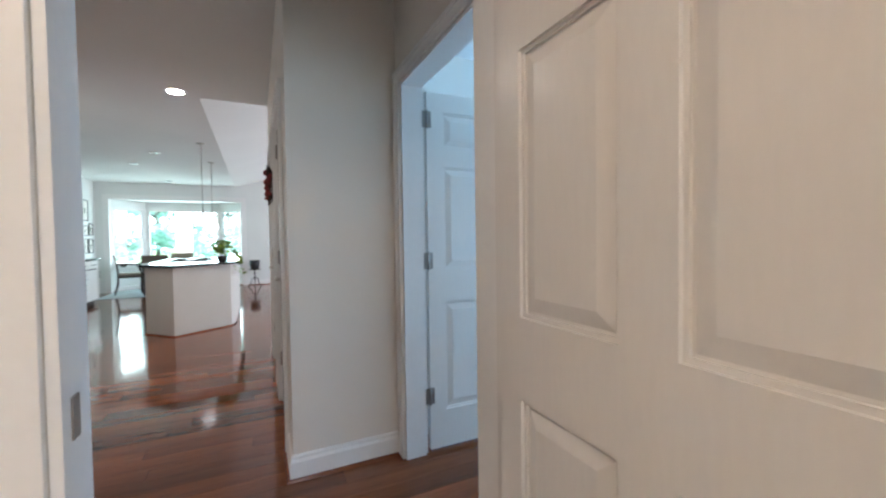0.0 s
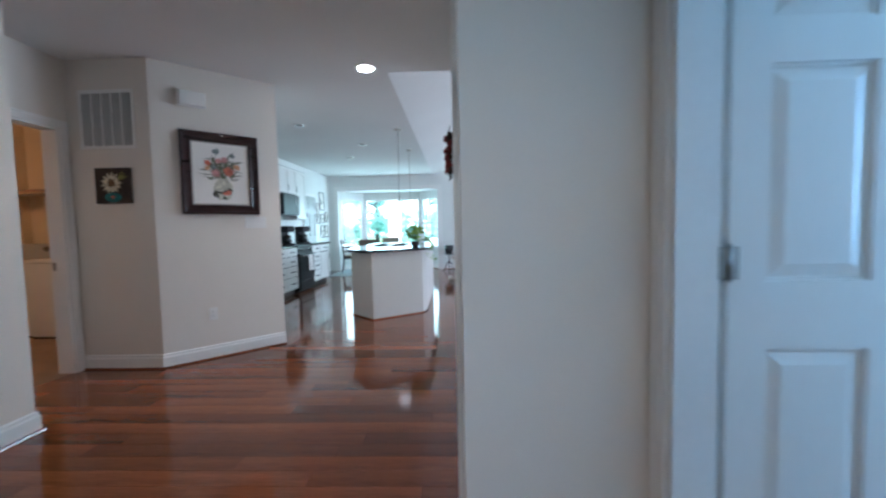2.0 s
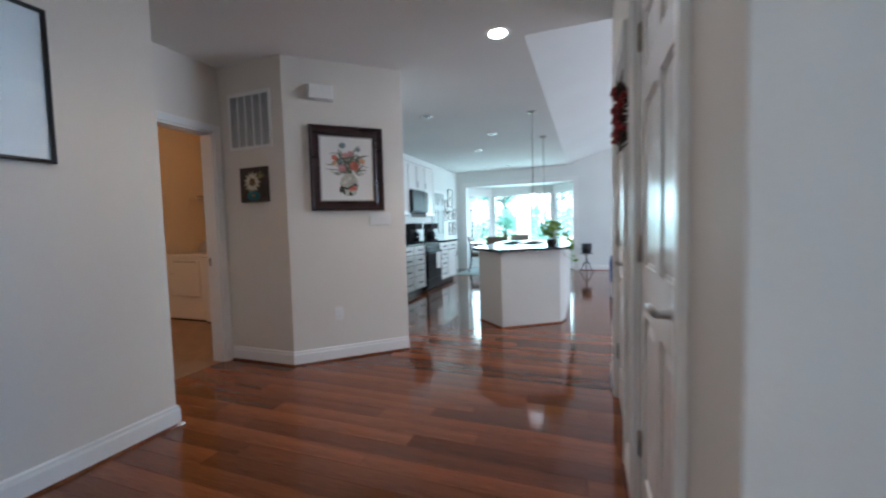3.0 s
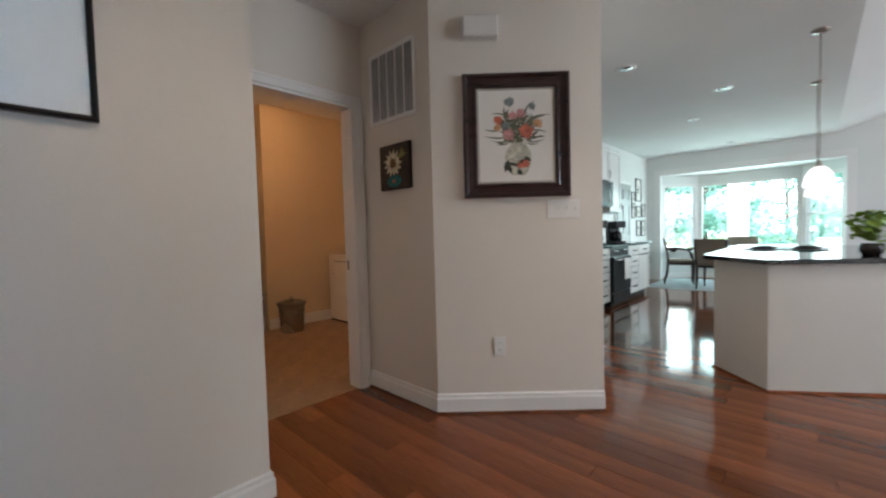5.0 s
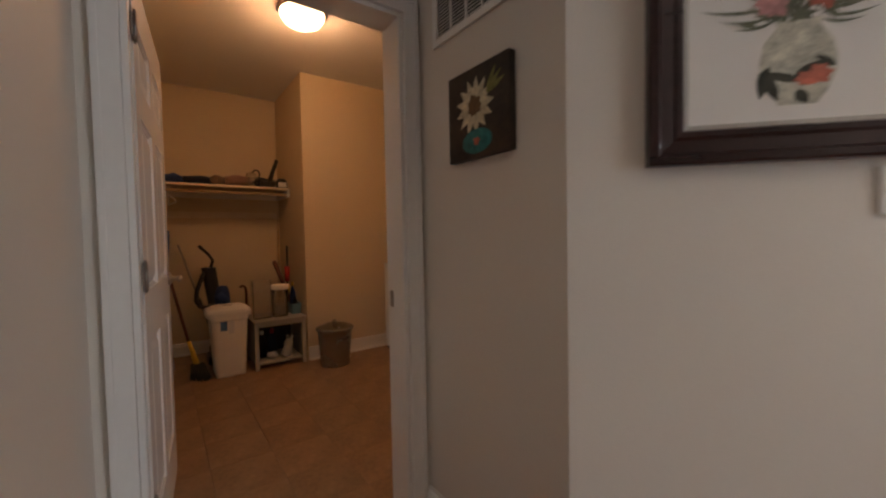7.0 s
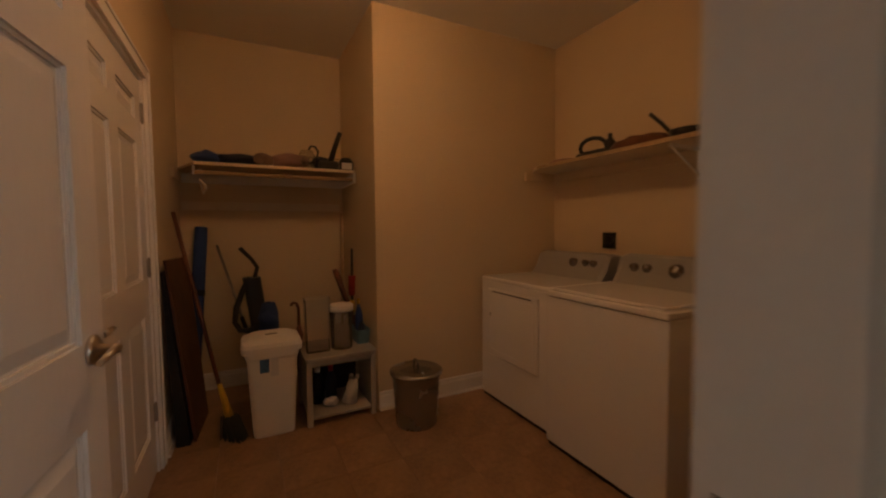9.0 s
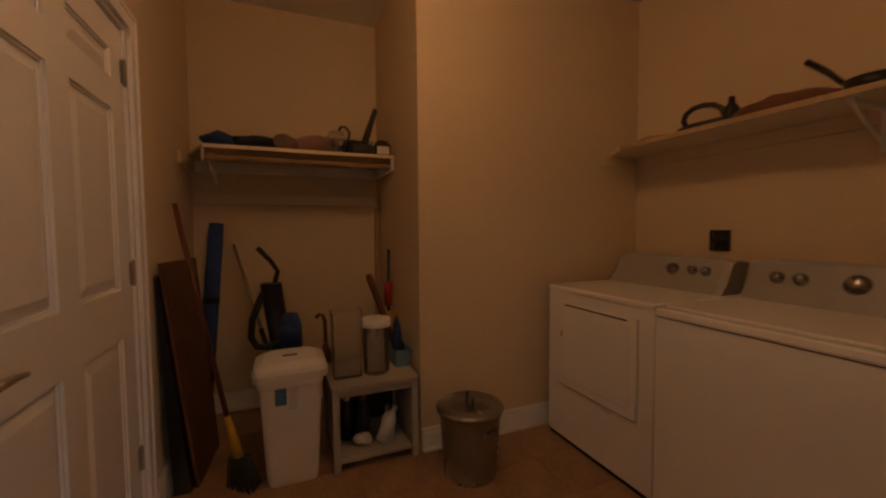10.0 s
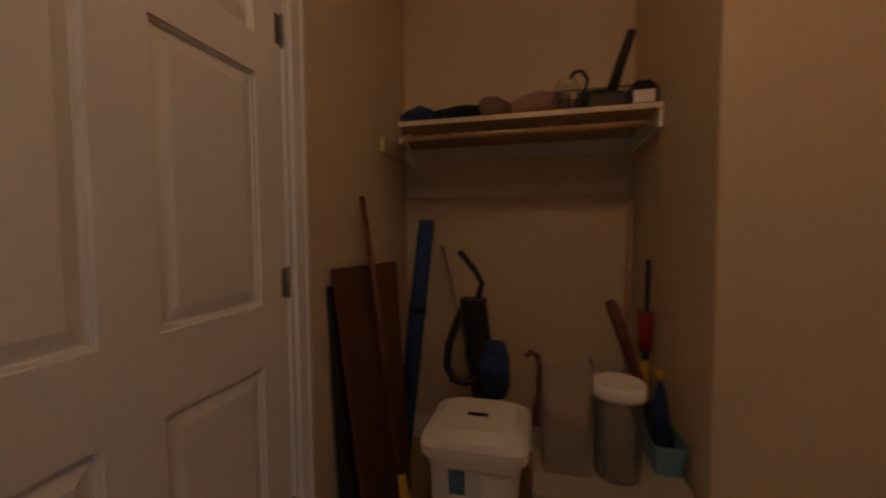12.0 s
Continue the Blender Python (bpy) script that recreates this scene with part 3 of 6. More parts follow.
def panel_door(label, w, m, hinge_at_x0=True, lever=True, deadbolt=False, h=2.02, hinges=True, name="door_1", hinge_side=-1, both_levers=True, z=0.012, mid=1.61, lever_z=0.93, leaf_on_slab=True):
    """A six-panel door; local x from one edge, y through the thickness (0 to 0.035), z up."""
    T = 0.035
    door = thing(name, label, "door", m)
    st, mu = 0.095 * w / 0.81, 0.10 * w / 0.81
    pw = (w - 2 * st - mu) / 2
    rows = [(0.235, 0.85), (1.033, mid), (mid + 0.11, 1.915)]
    bm = BM()
    box(bm, 0, st, 0, T, z, h), box(bm, w - st, w, 0, T, z, h)
    zs = [z] + [q for r in rows for q in r] + [h]
    for z0, z1 in zip(zs[0::2], zs[1::2]):
        box(bm, st, w - st, 0, T, z0, z1)
    for z0, z1 in rows:
        box(bm, st + pw, st + pw + mu, 0, T, z0, z1)
        for x0 in (st, st + pw + mu):
            box(bm, x0, x0 + pw, 0.0138, T - 0.0138, z0, z1)
            for y0, y1, yb in ((0.0, 0.0140, 0.0), (T - 0.0140, T, T)):
                # ogee round the panel
                for a in ((x0, x0 + 0.009, z0, z1), (x0 + pw - 0.009, x0 + pw, z0, z1), (x0 + 0.009, x0 + pw - 0.009, z0, z0 + 0.009), (x0 + 0.009, x0 + pw - 0.009, z1 - 0.009, z1)):
                    box(bm, a[0], a[1], y0 + (0.008 if yb == 0 else 0), y1 - (0.008 if yb else 0), a[2], a[3])
    part("slab", bm, DOORW, door)
    for z0, z1 in rows:
        for x0 in (st, st + pw + mu):
            p = part("panel", panel_bm(pw - 0.018, z1 - z0 - 0.018, T), DOORW, door)
            p.location = (x0 + pw / 2, T / 2, (z0 + z1) / 2)
    hx = 0.0 if hinge_at_x0 else w
    if hinges:
        for hz in (0.326, 1.086, 1.866):
            bm = BM()
            yk = -0.006 if hinge_side < 0 else T + 0.006
            tube(bm, [(hx, yk, hz - 0.047), (hx, yk, hz + 0.047)], 0.0065, 10)
            tube(bm, [(hx, yk, hz - 0.052), (hx, yk, hz - 0.047)], 0.004, 8), tube(bm, [(hx, yk, hz + 0.047), (hx, yk, hz + 0.053)], 0.004, 8)
            s = 1 if hinge_at_x0 else -1
            y0, y1 = (-0.003, -0.0005) if hinge_side < 0 else (T + 0.0005, T + 0.003)
            box(bm, hx - 0.026 if leaf_on_slab or s > 0 else hx - 0.002, hx + 0.026 if leaf_on_slab or s < 0 else hx + 0.002, y0, y1, hz - 0.045, hz + 0.045)
            part("hinge", bm, HINGE, door, "aged nickel hinge")
    if lever:
        lx = w - 0.062 if hinge_at_x0 else 0.062
        s = -1 if hinge_at_x0 else 1
        a = part("lever_handle", lever_bm(s), NICKEL, door, "satin nickel lever handle")
        a.location = (lx, 0, lever_z)
        if both_levers:
            a = part("lever_handle", lever_bm(-s), NICKEL, door, "satin nickel lever handle")
            a.matrix_basis = pose(lx, T, lever_z, 0, 0, 180)
        bm = BM()
        ex = w if hinge_at_x0 else 0.0
        box(bm, ex - 0.0012, ex + 0.0012, 0.006, T - 0.006, 0.90, 0.96)
        part("latch_plate", bm, HINGE, door)
    if deadbolt:
        lx = w - 0.062 if hinge_at_x0 else 0.062
        bm = BM()
        back = Matrix.Rotation(radians(90), 4, "X")
        lathe(bm, [(0, 0), (0.031, 0), (0.029, 0.008), (0.010, 0.010), (0.009, 0.022), (0, 0.022)], (0, 0, 0), 20, back)
        box(bm, -0.030, 0.030, -0.030, -0.020, -0.008, 0.008, 0.003)
        a = part("deadbolt", bm, NICKEL, door, "satin nickel deadbolt turn")
        a.location = (lx, 0, lever_z + 0.135)
    return door


# bedroom doorway; its door stands open into the bedroom
casing(pose(D1X0, 0.64, 0), D1X1 - D1X0, 2.05, 0.11)
panel_door("white six-panel bedroom door standing open", 0.80, pose(D1X1 - 0.018, 0.655, 0, 0, 0, -90), True, hinge_side=-1, hinges=False)
single("strike_plate", box(BM(), 0, 0.003, -0.014, 0.014, -0.035, 0.035, 0.001), HINGE, "aged nickel strike plate on the door jamb", "strike plate", pose(D1X0 + 0.018, 0.685, 0.93))
# side room doorway; the door stands open into that room
casing(pose(0.813, 1.87, 0, 0, 0, -90), 0.955, 2.05, 0.117)
panel_door("white six-panel door standing open into the side room", 0.84, pose(0.958, 1.856, 0, 0, 0, -1), True, hinge_side=-1, z=0.02)
# closets along the hall
for y0 in (2.28, 3.46):
    casing(pose(SX, y0 + 0.76, 0, 0, 0, -90), 0.76, 2.05, 0.115, both=False)
    panel_door("white six-panel closet door, closed, with a lever handle", 0.72, pose(SX + 0.012, y0 + 0.74, 0, 0, 0, -90), True, hinge_side=-1, both_levers=False, name="door_2", lever_z=0.98)
# side room inner door
casing(pose(2.45, 2.72, 0), 0.82, 2.05, 0.11, both=False)
panel_door("white six-panel door, closed, in the side room", 0.78, pose(2.47, 2.735, 0), False, name="door_3", both_levers=False, hinges=False)
# laundry doorway; the door stands open along the garage wall
casing(pose(-3.10, LJ0, 0, 0, 0, 90), LJ1 - LJ0, LH, 0.14)
panel_door("white six-panel laundry door standing wide open", 0.89, pose(-3.262, LJ0 + 0.024, 0, 0, 0, 175), True, hinge_side=-1, name="door_4", both_levers=True, lever_z=1.01, h=2.075)
single("strike_plate", box(BM(), -0.014, 0.014, 0, 0.003, -0.035, 0.035, 0.001), HINGE, "aged nickel strike plate on the laundry jamb", "strike plate", pose(-3.205, LJ1 - 0.021, 0.93))
# garage door in the laundry
casing(pose(-4.445, 3.085, 0, 0, 0, 180), 1.02, 2.05, 0.155, both=False)
panel_door("white six-panel garage door, closed, with a lever handle", 0.98, pose(-4.465, 3.074, 0, 0, 0, 180), False, name="door_5", hinge_side=-1, both_levers=False, mid=1.70, lever_z=0.95)

# ---- hall ----
ANG = 43.1


def on_angle(s, z, out=0.0):
    """A pose on the bevelled wall: s along it, z up; local -y faces the hall."""
    d = Vector((math.cos(radians(ANG)), math.sin(radians(ANG))))
    n = Vector((d.y, -d.x))
    return pose(-2.375 + d.x * s + n.x * (0.002 + out), 4.09 + d.y * s + n.y * (0.002 + out), z, 0, 0, ANG)


def frame_bm(w, h, fw, prof):
    """A mitred picture frame round an opening; prof: (share of the width from the outside, depth)."""
    bm = BM()
    rings = []
    for a, d in prof:
        o = a * fw
        rings.append([bm.verts.new((x, -d, z)) for x, z in ((-w / 2 + o, o), (w / 2 - o, o), (w / 2 - o, h - o), (-w / 2 + o, h - o))])
    for q, s in zip(rings, rings[1:]):
        for k in range(4):
            bm.faces.new((q[k], q[(k + 1) % 4], s[(k + 1) % 4], s[k]))
    bmesh.ops.recalc_face_normals(bm, faces=bm.faces)
    return bm


def petal(bm, x, z, ang, length, width, y, bend=0.0):
    """A thin leaf-shaped patch of paint."""
    pts = []
    for i in range(9):
        u = i / 8
        pts.append((u, math.sin(math.pi * u ** 0.8) * width / 2))
    ring = [(u * length, v) for u, v in pts] + [(u * length, -v) for u, v in pts[-2:0:-1]]
    c, s = math.cos(radians(ang)), math.sin(radians(ang))
    vs = []
    for a, b in ring:
        b += bend * (a / length) ** 2 * length
        vs.append(bm.verts.new((x + a * c - b * s, y, z + a * s + b * c)))
    bm.faces.new(vs)
    return bm


def rosette(bm, x, z, r, y, n=7, seed=0):
    rnd = random.Random(seed)
    for k in range(n):
        petal(bm, x, z, 360 * k / n + rnd.uniform(-12, 12), r * rnd.uniform(0.85, 1.1), r * 0.75, y - 0.00004 * k)
    return bm


def paint(name, color):
    return mat(name, color, 0.8, var=0.25, scale=30, fine=160, bump=0.05)


P_GREEN, P_CORAL, P_PINK = paint("green_paint", (0.17, 0.18, 0.12)), paint("coral_paint", (0.58, 0.17, 0.11)), paint("pink_paint", (0.56, 0.28, 0.26))
P_ORANGE, P_BLUE, P_VASE = paint("orange_paint", (0.62, 0.35, 0.19)), paint("grey_blue_paint", (0.24, 0.28, 0.27)), paint("celadon_paint", (0.60, 0.58, 0.47))
P_DARK, P_CREAM, P_TEAL = paint("dark_brush_paint", (0.07, 0.07, 0.05)), paint("cream_petal_paint", (0.66, 0.60, 0.42)), paint("teal_paint", (0.03, 0.20, 0.20))


def flower_picture():
    w, h = 0.655, 0.755
    pic = thing("framed_picture", "flower vase painting in a wide dark mahogany frame", "picture", on_angle(0.525, 1.365))
    part("frame", frame_bm(w, h, 0.098, [(0, 0), (0, 0.030), (0.06, 0.036), (0.22, 0.036), (0.30, 0.028), (0.62, 0.022), (0.70, 0.026), (0.84, 0.024), (0.90, 0.014), (0.90, 0.006)]), MAHOG, pic, "wide dark mahogany moulding")
    part("inner_lip", frame_bm(w - 0.17, h - 0.17, 0.014, [(0, 0.0), (0, 0.015), (1, 0.011), (1, 0.002)]), GREYPL, pic, "silvery inner lip").location = (0, 0, 0.085)
    part("canvas", box(BM(), -0.242, 0.242, -0.010, -0.002, 0.092, h - 0.092), PAPER, pic, "cream paper")
    y0 = -0.0108
    vase = BM()
    prof = [(0.040, 0.0), (0.062, 0.03), (0.080, 0.075), (0.083, 0.105), (0.074, 0.150), (0.046, 0.188), (0.050, 0.205)]
    zb, cx = 0.135, 0.012
    left = [vase.verts.new((cx - r, y0, zb + z)) for r, z in prof]
    right = [vase.verts.new((cx + r, y0, zb + z)) for r, z in prof]
    vase.faces.new(left + right[::-1])
    part("painted_vase", vase, P_VASE, pic, "pale green painted vase")
    for a, x, z, l, wd in ((20, 0.0, 0.20, 0.09, 0.03), (160, 0.02, 0.19, 0.10, 0.022), (200, 0.08, 0.21, 0.07, 0.025), (250, -0.05, 0.23, 0.08, 0.03), (285, -0.055, 0.21, 0.07, 0.028), (-60, 0.01, 0.17, 0.04, 0.03), (140, 0.09, 0.22, 0.05, 0.02)):
        bm = BM()
        petal(bm, x, z, a, l, wd, y0 - 0.0004, 0.1)
        part("painted_stroke", bm, P_DARK, pic)
    blooms = ((0.055, 0.205, 0.030, 6, P_CORAL), (0.025, 0.195, 0.022, 6, P_CORAL), (0.062, 0.405, 0.050, 9, P_CORAL), (-0.11, 0.475, 0.032, 7, P_CORAL), (-0.045, 0.385, 0.044, 8, P_PINK),
              (0.03, 0.51, 0.034, 7, P_PINK), (-0.02, 0.50, 0.030, 7, P_PINK), (0.135, 0.45, 0.034, 7, P_ORANGE), (-0.115, 0.43, 0.026, 7, P_ORANGE), (-0.04, 0.585, 0.034, 8, P_BLUE), (0.10, 0.555, 0.026, 6, P_BLUE), (-0.06, 0.44, 0.028, 6, P_BLUE))
    for k, (x, z, r, n, m) in enumerate(blooms):
        part("painted_flower", rosette(BM(), x, z, r, y0 - 0.0016 - 0.0001 * k, n, k), m, pic)
    rnd = random.Random(4)
    bm = BM()
    for k in range(120):
        a = rnd.uniform(10, 170)
        petal(bm, 0.012 + rnd.uniform(-0.09, 0.09), 0.33 + rnd.uniform(0, 0.15), a, rnd.uniform(0.03, 0.09), rnd.uniform(0.006, 0.018), y0 - 0.0006 - 0.00001 * k, rnd.uniform(-0.4, 0.4))
    for x, z, a, l, b in ((-0.06, 0.37, 190, 0.14, -0.25), (-0.05, 0.35, 205, 0.10, -0.5), (-0.04, 0.34, 215, 0.08, -0.5), (0.08, 0.37, -5, 0.11, 0.1), (0.07, 0.345, -20, 0.10, 0.45), (0.06, 0.335, -30, 0.08, 0.5),
                          (0.09, 0.48, 30, 0.12, -0.4), (0.05, 0.52, 62, 0.10, -0.3), (-0.06, 0.50, 150, 0.09, 0.4), (-0.10, 0.41, 185, 0.10, -0.2), (0.10, 0.41, 5, 0.09, -0.3)):
        petal(bm, x, z, a, l, 0.009, y0 - 0.0014 - 0.00001 * l, b)
    part("painted_foliage", bm, P_GREEN, pic, "brushed green foliage")


flower_picture()


def sunflower_board():
    w, h = 0.308, 0.305
    pic = thing("sunflower_plaque", "small dark board painted with a cream sunflower", "picture", pose(-2.71, 4.088, 1.46))
    part("board", box(BM(), -w / 2, w / 2, -0.028, 0, 0, h, 0.003), mat("dark_umber_board", (0.035, 0.022, 0.014), 0.6, var=0.4, scale=12), pic)
    bm = BM()
    for k in range(13):
        petal(bm, -0.01, 0.175, 360 * k / 13, 0.098, 0.034, -0.0285 - 0.00004 * k)
    part("painted_petals", bm, P_CREAM, pic, "cream painted petals")
    bm = BM()
    rosette(bm, -0.01, 0.175, 0.040, -0.0295, 9, 3)
    part("painted_center", bm, paint("brown_seed_paint", (0.16, 0.09, 0.04)), pic)
    bm = BM()
    for a in (20, 60, 40):
        petal(bm, 0.05, 0.20, a, 0.09, 0.02, -0.0292)
    part("painted_leaf", bm, paint("olive_paint", (0.25, 0.25, 0.08)), pic)
    bm = BM()
    lathe(bm, [(0, 0), (0.075, 0.0), (0.075, 0.0008), (0, 0.0008)], (0.0, -0.0282, 0.055), 24, Matrix.Rotation(radians(90), 4, "X"), 1.0, 0.55)
    part("painted_pot", bm, P_TEAL, pic)
    bm = BM()
    rosette(bm, 0.0, 0.055, 0.018, -0.0302, 5, 2)
    part("painted_flower", bm, P_CORAL, pic)


sunflower_board()


def return_vent():
    x0, x1, z0, z1 = -2.985, -2.495, 1.93, 2.43
    v = thing("air_return_vent", "white return air grille with grey louvres", "vent", pose(x0, 4.088, z0))
    w, h = x1 - x0, z1 - z0
    bm = BM()
    f = 0.028
    box(bm, 0, f, -0.010, 0, 0, h, 0.002), box(bm, w - f, w, -0.010, 0, 0, h, 0.002), box(bm, f, w - f, -0.010, 0, 0, f, 0.002), box(bm, f, w - f, -0.010, 0, h - f, h, 0.002)
    part("frame", bm, TRIM, v)
    part("backing", box(BM(), f, w - f, -0.0015, 0, f, h - f), DARKGAP, v)
    for k in range(1, 5):
        x = f + (w - 2 * f) * k / 5
        part("bar", box(BM(), x - 0.004, x + 0.004, -0.009, -0.001, f, h - f), TRIM, v)
    slat = BM()
    n = 36
    lou = mat("grey_louvre_paint", (0.62, 0.62, 0.60), 0.5, var=0.05)
    for k in range(5):
        a, b = f + (w - 2 * f) * k / 5 + 0.005, f + (w - 2 * f) * (k + 1) / 5 - 0.005
        for i in range(n):
            z = f + (h - 2 * f) * (i + 0.2) / n
            vs = [slat.verts.new(p) for p in ((a, -0.007, z), (b, -0.007, z), (b, -0.0025, z + 0.0095), (a, -0.0025, z + 0.0095))]
            slat.faces.new(vs)
    ob = part("louvres", slat, lou, v)
    tagged(ob, kind="stuff")


return_vent()


def wall_plate(name, label, m, w, h, kind):
    t = thing(name, label, "switch" if kind == "switch" else "outlet", m)
    part("plate", box(BM(), -w / 2, w / 2, -0.006, 0, 0, h, 0.002), WHITEP, t)
    if kind == "switch":
        n = 4
        for k in range(n):
            x = -w / 2 + w * (k + 0.5) / n
            part("toggle", box(BM(), x - 0.006, x + 0.006, -0.018, -0.0055, h / 2 - 0.002, h / 2 + 0.016, 0.002), WHITEP, t)
            part("toggle_slot", box(BM(), x - 0.008, x + 0.008, -0.0072, -0.0055, h / 2 - 0.016, h / 2 + 0.016), TRIM, t)
    else:
        for z in (h * 0.3, h * 0.7):
            part("socket", box(BM(), -0.017, 0.017, -0.009, -0.0055, z - 0.014, z + 0.014, 0.004), WHITEP, t)
            for x in (-0.006, 0.006):
                part("slot", box(BM(), x - 0.001, x + 0.001, -0.0096, -0.0085, z - 0.004, z + 0.006), DARKGAP, t)


wall_plate("light_switch", "white four-gang toggle switch plate on the wall", on_angle(0.812, 1.229), 0.20, 0.115, "switch")
wall_plate("wall_outlet", "white duplex outlet low on the wall", on_angle(0.40, 0.37), 0.072, 0.115, "outlet")


def chime():
    t = thing("door_chime", "white plastic door chime box high on the wall", "door chime", on_angle(0.315, 2.335))
    part("cover", box(BM(), -0.105, 0.105, -0.055, 0, 0, 0.125, 0.008), WHITEP, t)
    part("base_plate", box(BM(), -0.112, 0.112, -0.008, 0, -0.006, 0.131, 0.002), WHITEP, t)


chime()


def hall_picture():
    w, h = 0.90, 0.72
    pic = thing("framed_picture", "pale print in a thin black frame on the hall wall", "picture", pose(-2.357, 2.07, 1.545, 0, 0, 90))
    part("frame", frame_bm(w, h, 0.018, [(0, 0), (0, 0.022), (0.4, 0.026), (1, 0.020), (1, 0.004)]), BLACKFR, pic)
    part("mat_board", box(BM(), -w / 2 + 0.016, w / 2 - 0.016, -0.008, -0.002, 0.016, h - 0.016), MATBOARD, pic)
    part("glazing", box(BM(), -w / 2 + 0.017, w / 2 - 0.017, -0.0125, -0.0105, 0.017, h - 0.017), GLASS, pic).visible_shadow = False


hall_picture()


def downlight(x, y, lit):
    t = thing("downlight", "lit round recessed ceiling downlight" if lit else "unlit round recessed ceiling downlight", "ceiling light", pose(x, y, H - 0.001), "recessed downlights")
    part("trim_ring", lathe(BM(), [(0.062, -0.003), (0.092, -0.006), (0.098, -0.001), (0.062, 0.0)], n=28), TRIM, t)
    part("lens", lathe(BM(), [(0.0, -0.0065), (0.066, -0.0062), (0.066, -0.0035), (0.0, -0.0035)], n=28), LAMPON if lit else CHROME, t)


downlight(-0.585, 4.476, True)
# unseen fixture, added to go with the second hall lamp
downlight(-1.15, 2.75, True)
for x, y in ((-1.98, 6.36), (-1.40, 7.75), (-1.95, 8.97), (-1.785, 11.245)):
    downlight(x, y, False)


def wreath():
    t = thing("door_wreath", "dark red berry spray hung between the closet doors", "wreath", pose(SX - 0.004, 3.27, 1.64))
    rnd = random.Random(8)
    bm = BM()
    berry = mat("dark_red_berry", (0.20, 0.012, 0.012), 0.35, var=0.2)
    for k in range(60):
        z, y = rnd.uniform(-0.14, 0.15), rnd.gauss(0, 0.03)
        tube(bm, [(-0.01, 0, z * 0.8), (-0.025 - rnd.random() * 0.03, y, z), (-0.03 - rnd.random() * 0.025, y * 1.8, z + rnd.uniform(-0.05, 0.05))], [0.003, 0.006, 0.001], 5)
    for k in range(40):
        br = BM()
        bmesh.ops.create_icosphere(br, subdivisions=1, radius=rnd.uniform(0.010, 0.022), matrix=Matrix.Translation((-0.03 - rnd.random() * 0.035, rnd.gauss(0, 0.045), rnd.uniform(-0.10, 0.12))))
        part("berry", br, berry, t)
    part("twig_spray", bm, mat("dried_brown_twig", (0.04, 0.022, 0.016), 0.8, var=0.3), t)


wreath()

# ---- kitchen and dining ----


def island():
    body = [(-0.87, 5.79), (-0.25, 6.23), (-0.21, 6.40), (-0.21, 8.15), (-1.235, 8.15), (-1.235, 6.16)]
    isl = thing("kitchen_island", "pale painted kitchen island with an angled end", "kitchen island")
    part("body", prism(BM(), body, 0.0, 0.885), mat("greige_island_paint", (0.57, 0.54, 0.49), 0.5, var=0.02, bump=0.02), isl)
    sh = BM()
    ring = [Vector((*p, 0)) for p in body]
    for a, b in zip(ring, ring[1:] + ring[:1]):
        d = (b - a).normalized()
        n = Vector((d.y, -d.x, 0))
        prism(sh, [(a + n * 0.001).to_2d(), (b + n * 0.001).to_2d(), (b + n * 0.014).to_2d(), (a + n * 0.014).to_2d()], 0.001, 0.016)
    part("shoe_moulding", sh, WOOD, isl)
    top = [(-0.875, 5.715), (-0.19, 6.19), (-0.14, 6.38), (-0.14, 8.22), (-1.31, 8.22), (-1.31, 6.14)]
    ct = BM()
    prism(ct, top, 0.886, 0.920)
    bmesh.ops.bevel(ct, geom=[e for e in ct.edges], offset=0.006, segments=2, affect="EDGES")
    tagged(link("island_countertop", ct, GRANITE), "polished black granite worktop on the kitchen island", "countertop")
    # cooktop with a low back rail
    ck = thing("cooktop", "black glass cooktop let into the island worktop", "cooktop", pose(-0.85, 7.3, 0.9205))
    part("glass_top", box(BM(), -0.30, 0.30, -0.36, 0.36, 0, 0.007, 0.003), BLACKP, ck)
    for x, y in ((-0.15, -0.18), (0.15, -0.18), (-0.15, 0.18), (0.15, 0.18)):
        part("grate", lathe(BM(), [(0.09, 0.007), (0.10, 0.012), (0.085, 0.020), (0.07, 0.018), (0.07, 0.007)], (x, y, 0), 18), PAN, ck)


island()


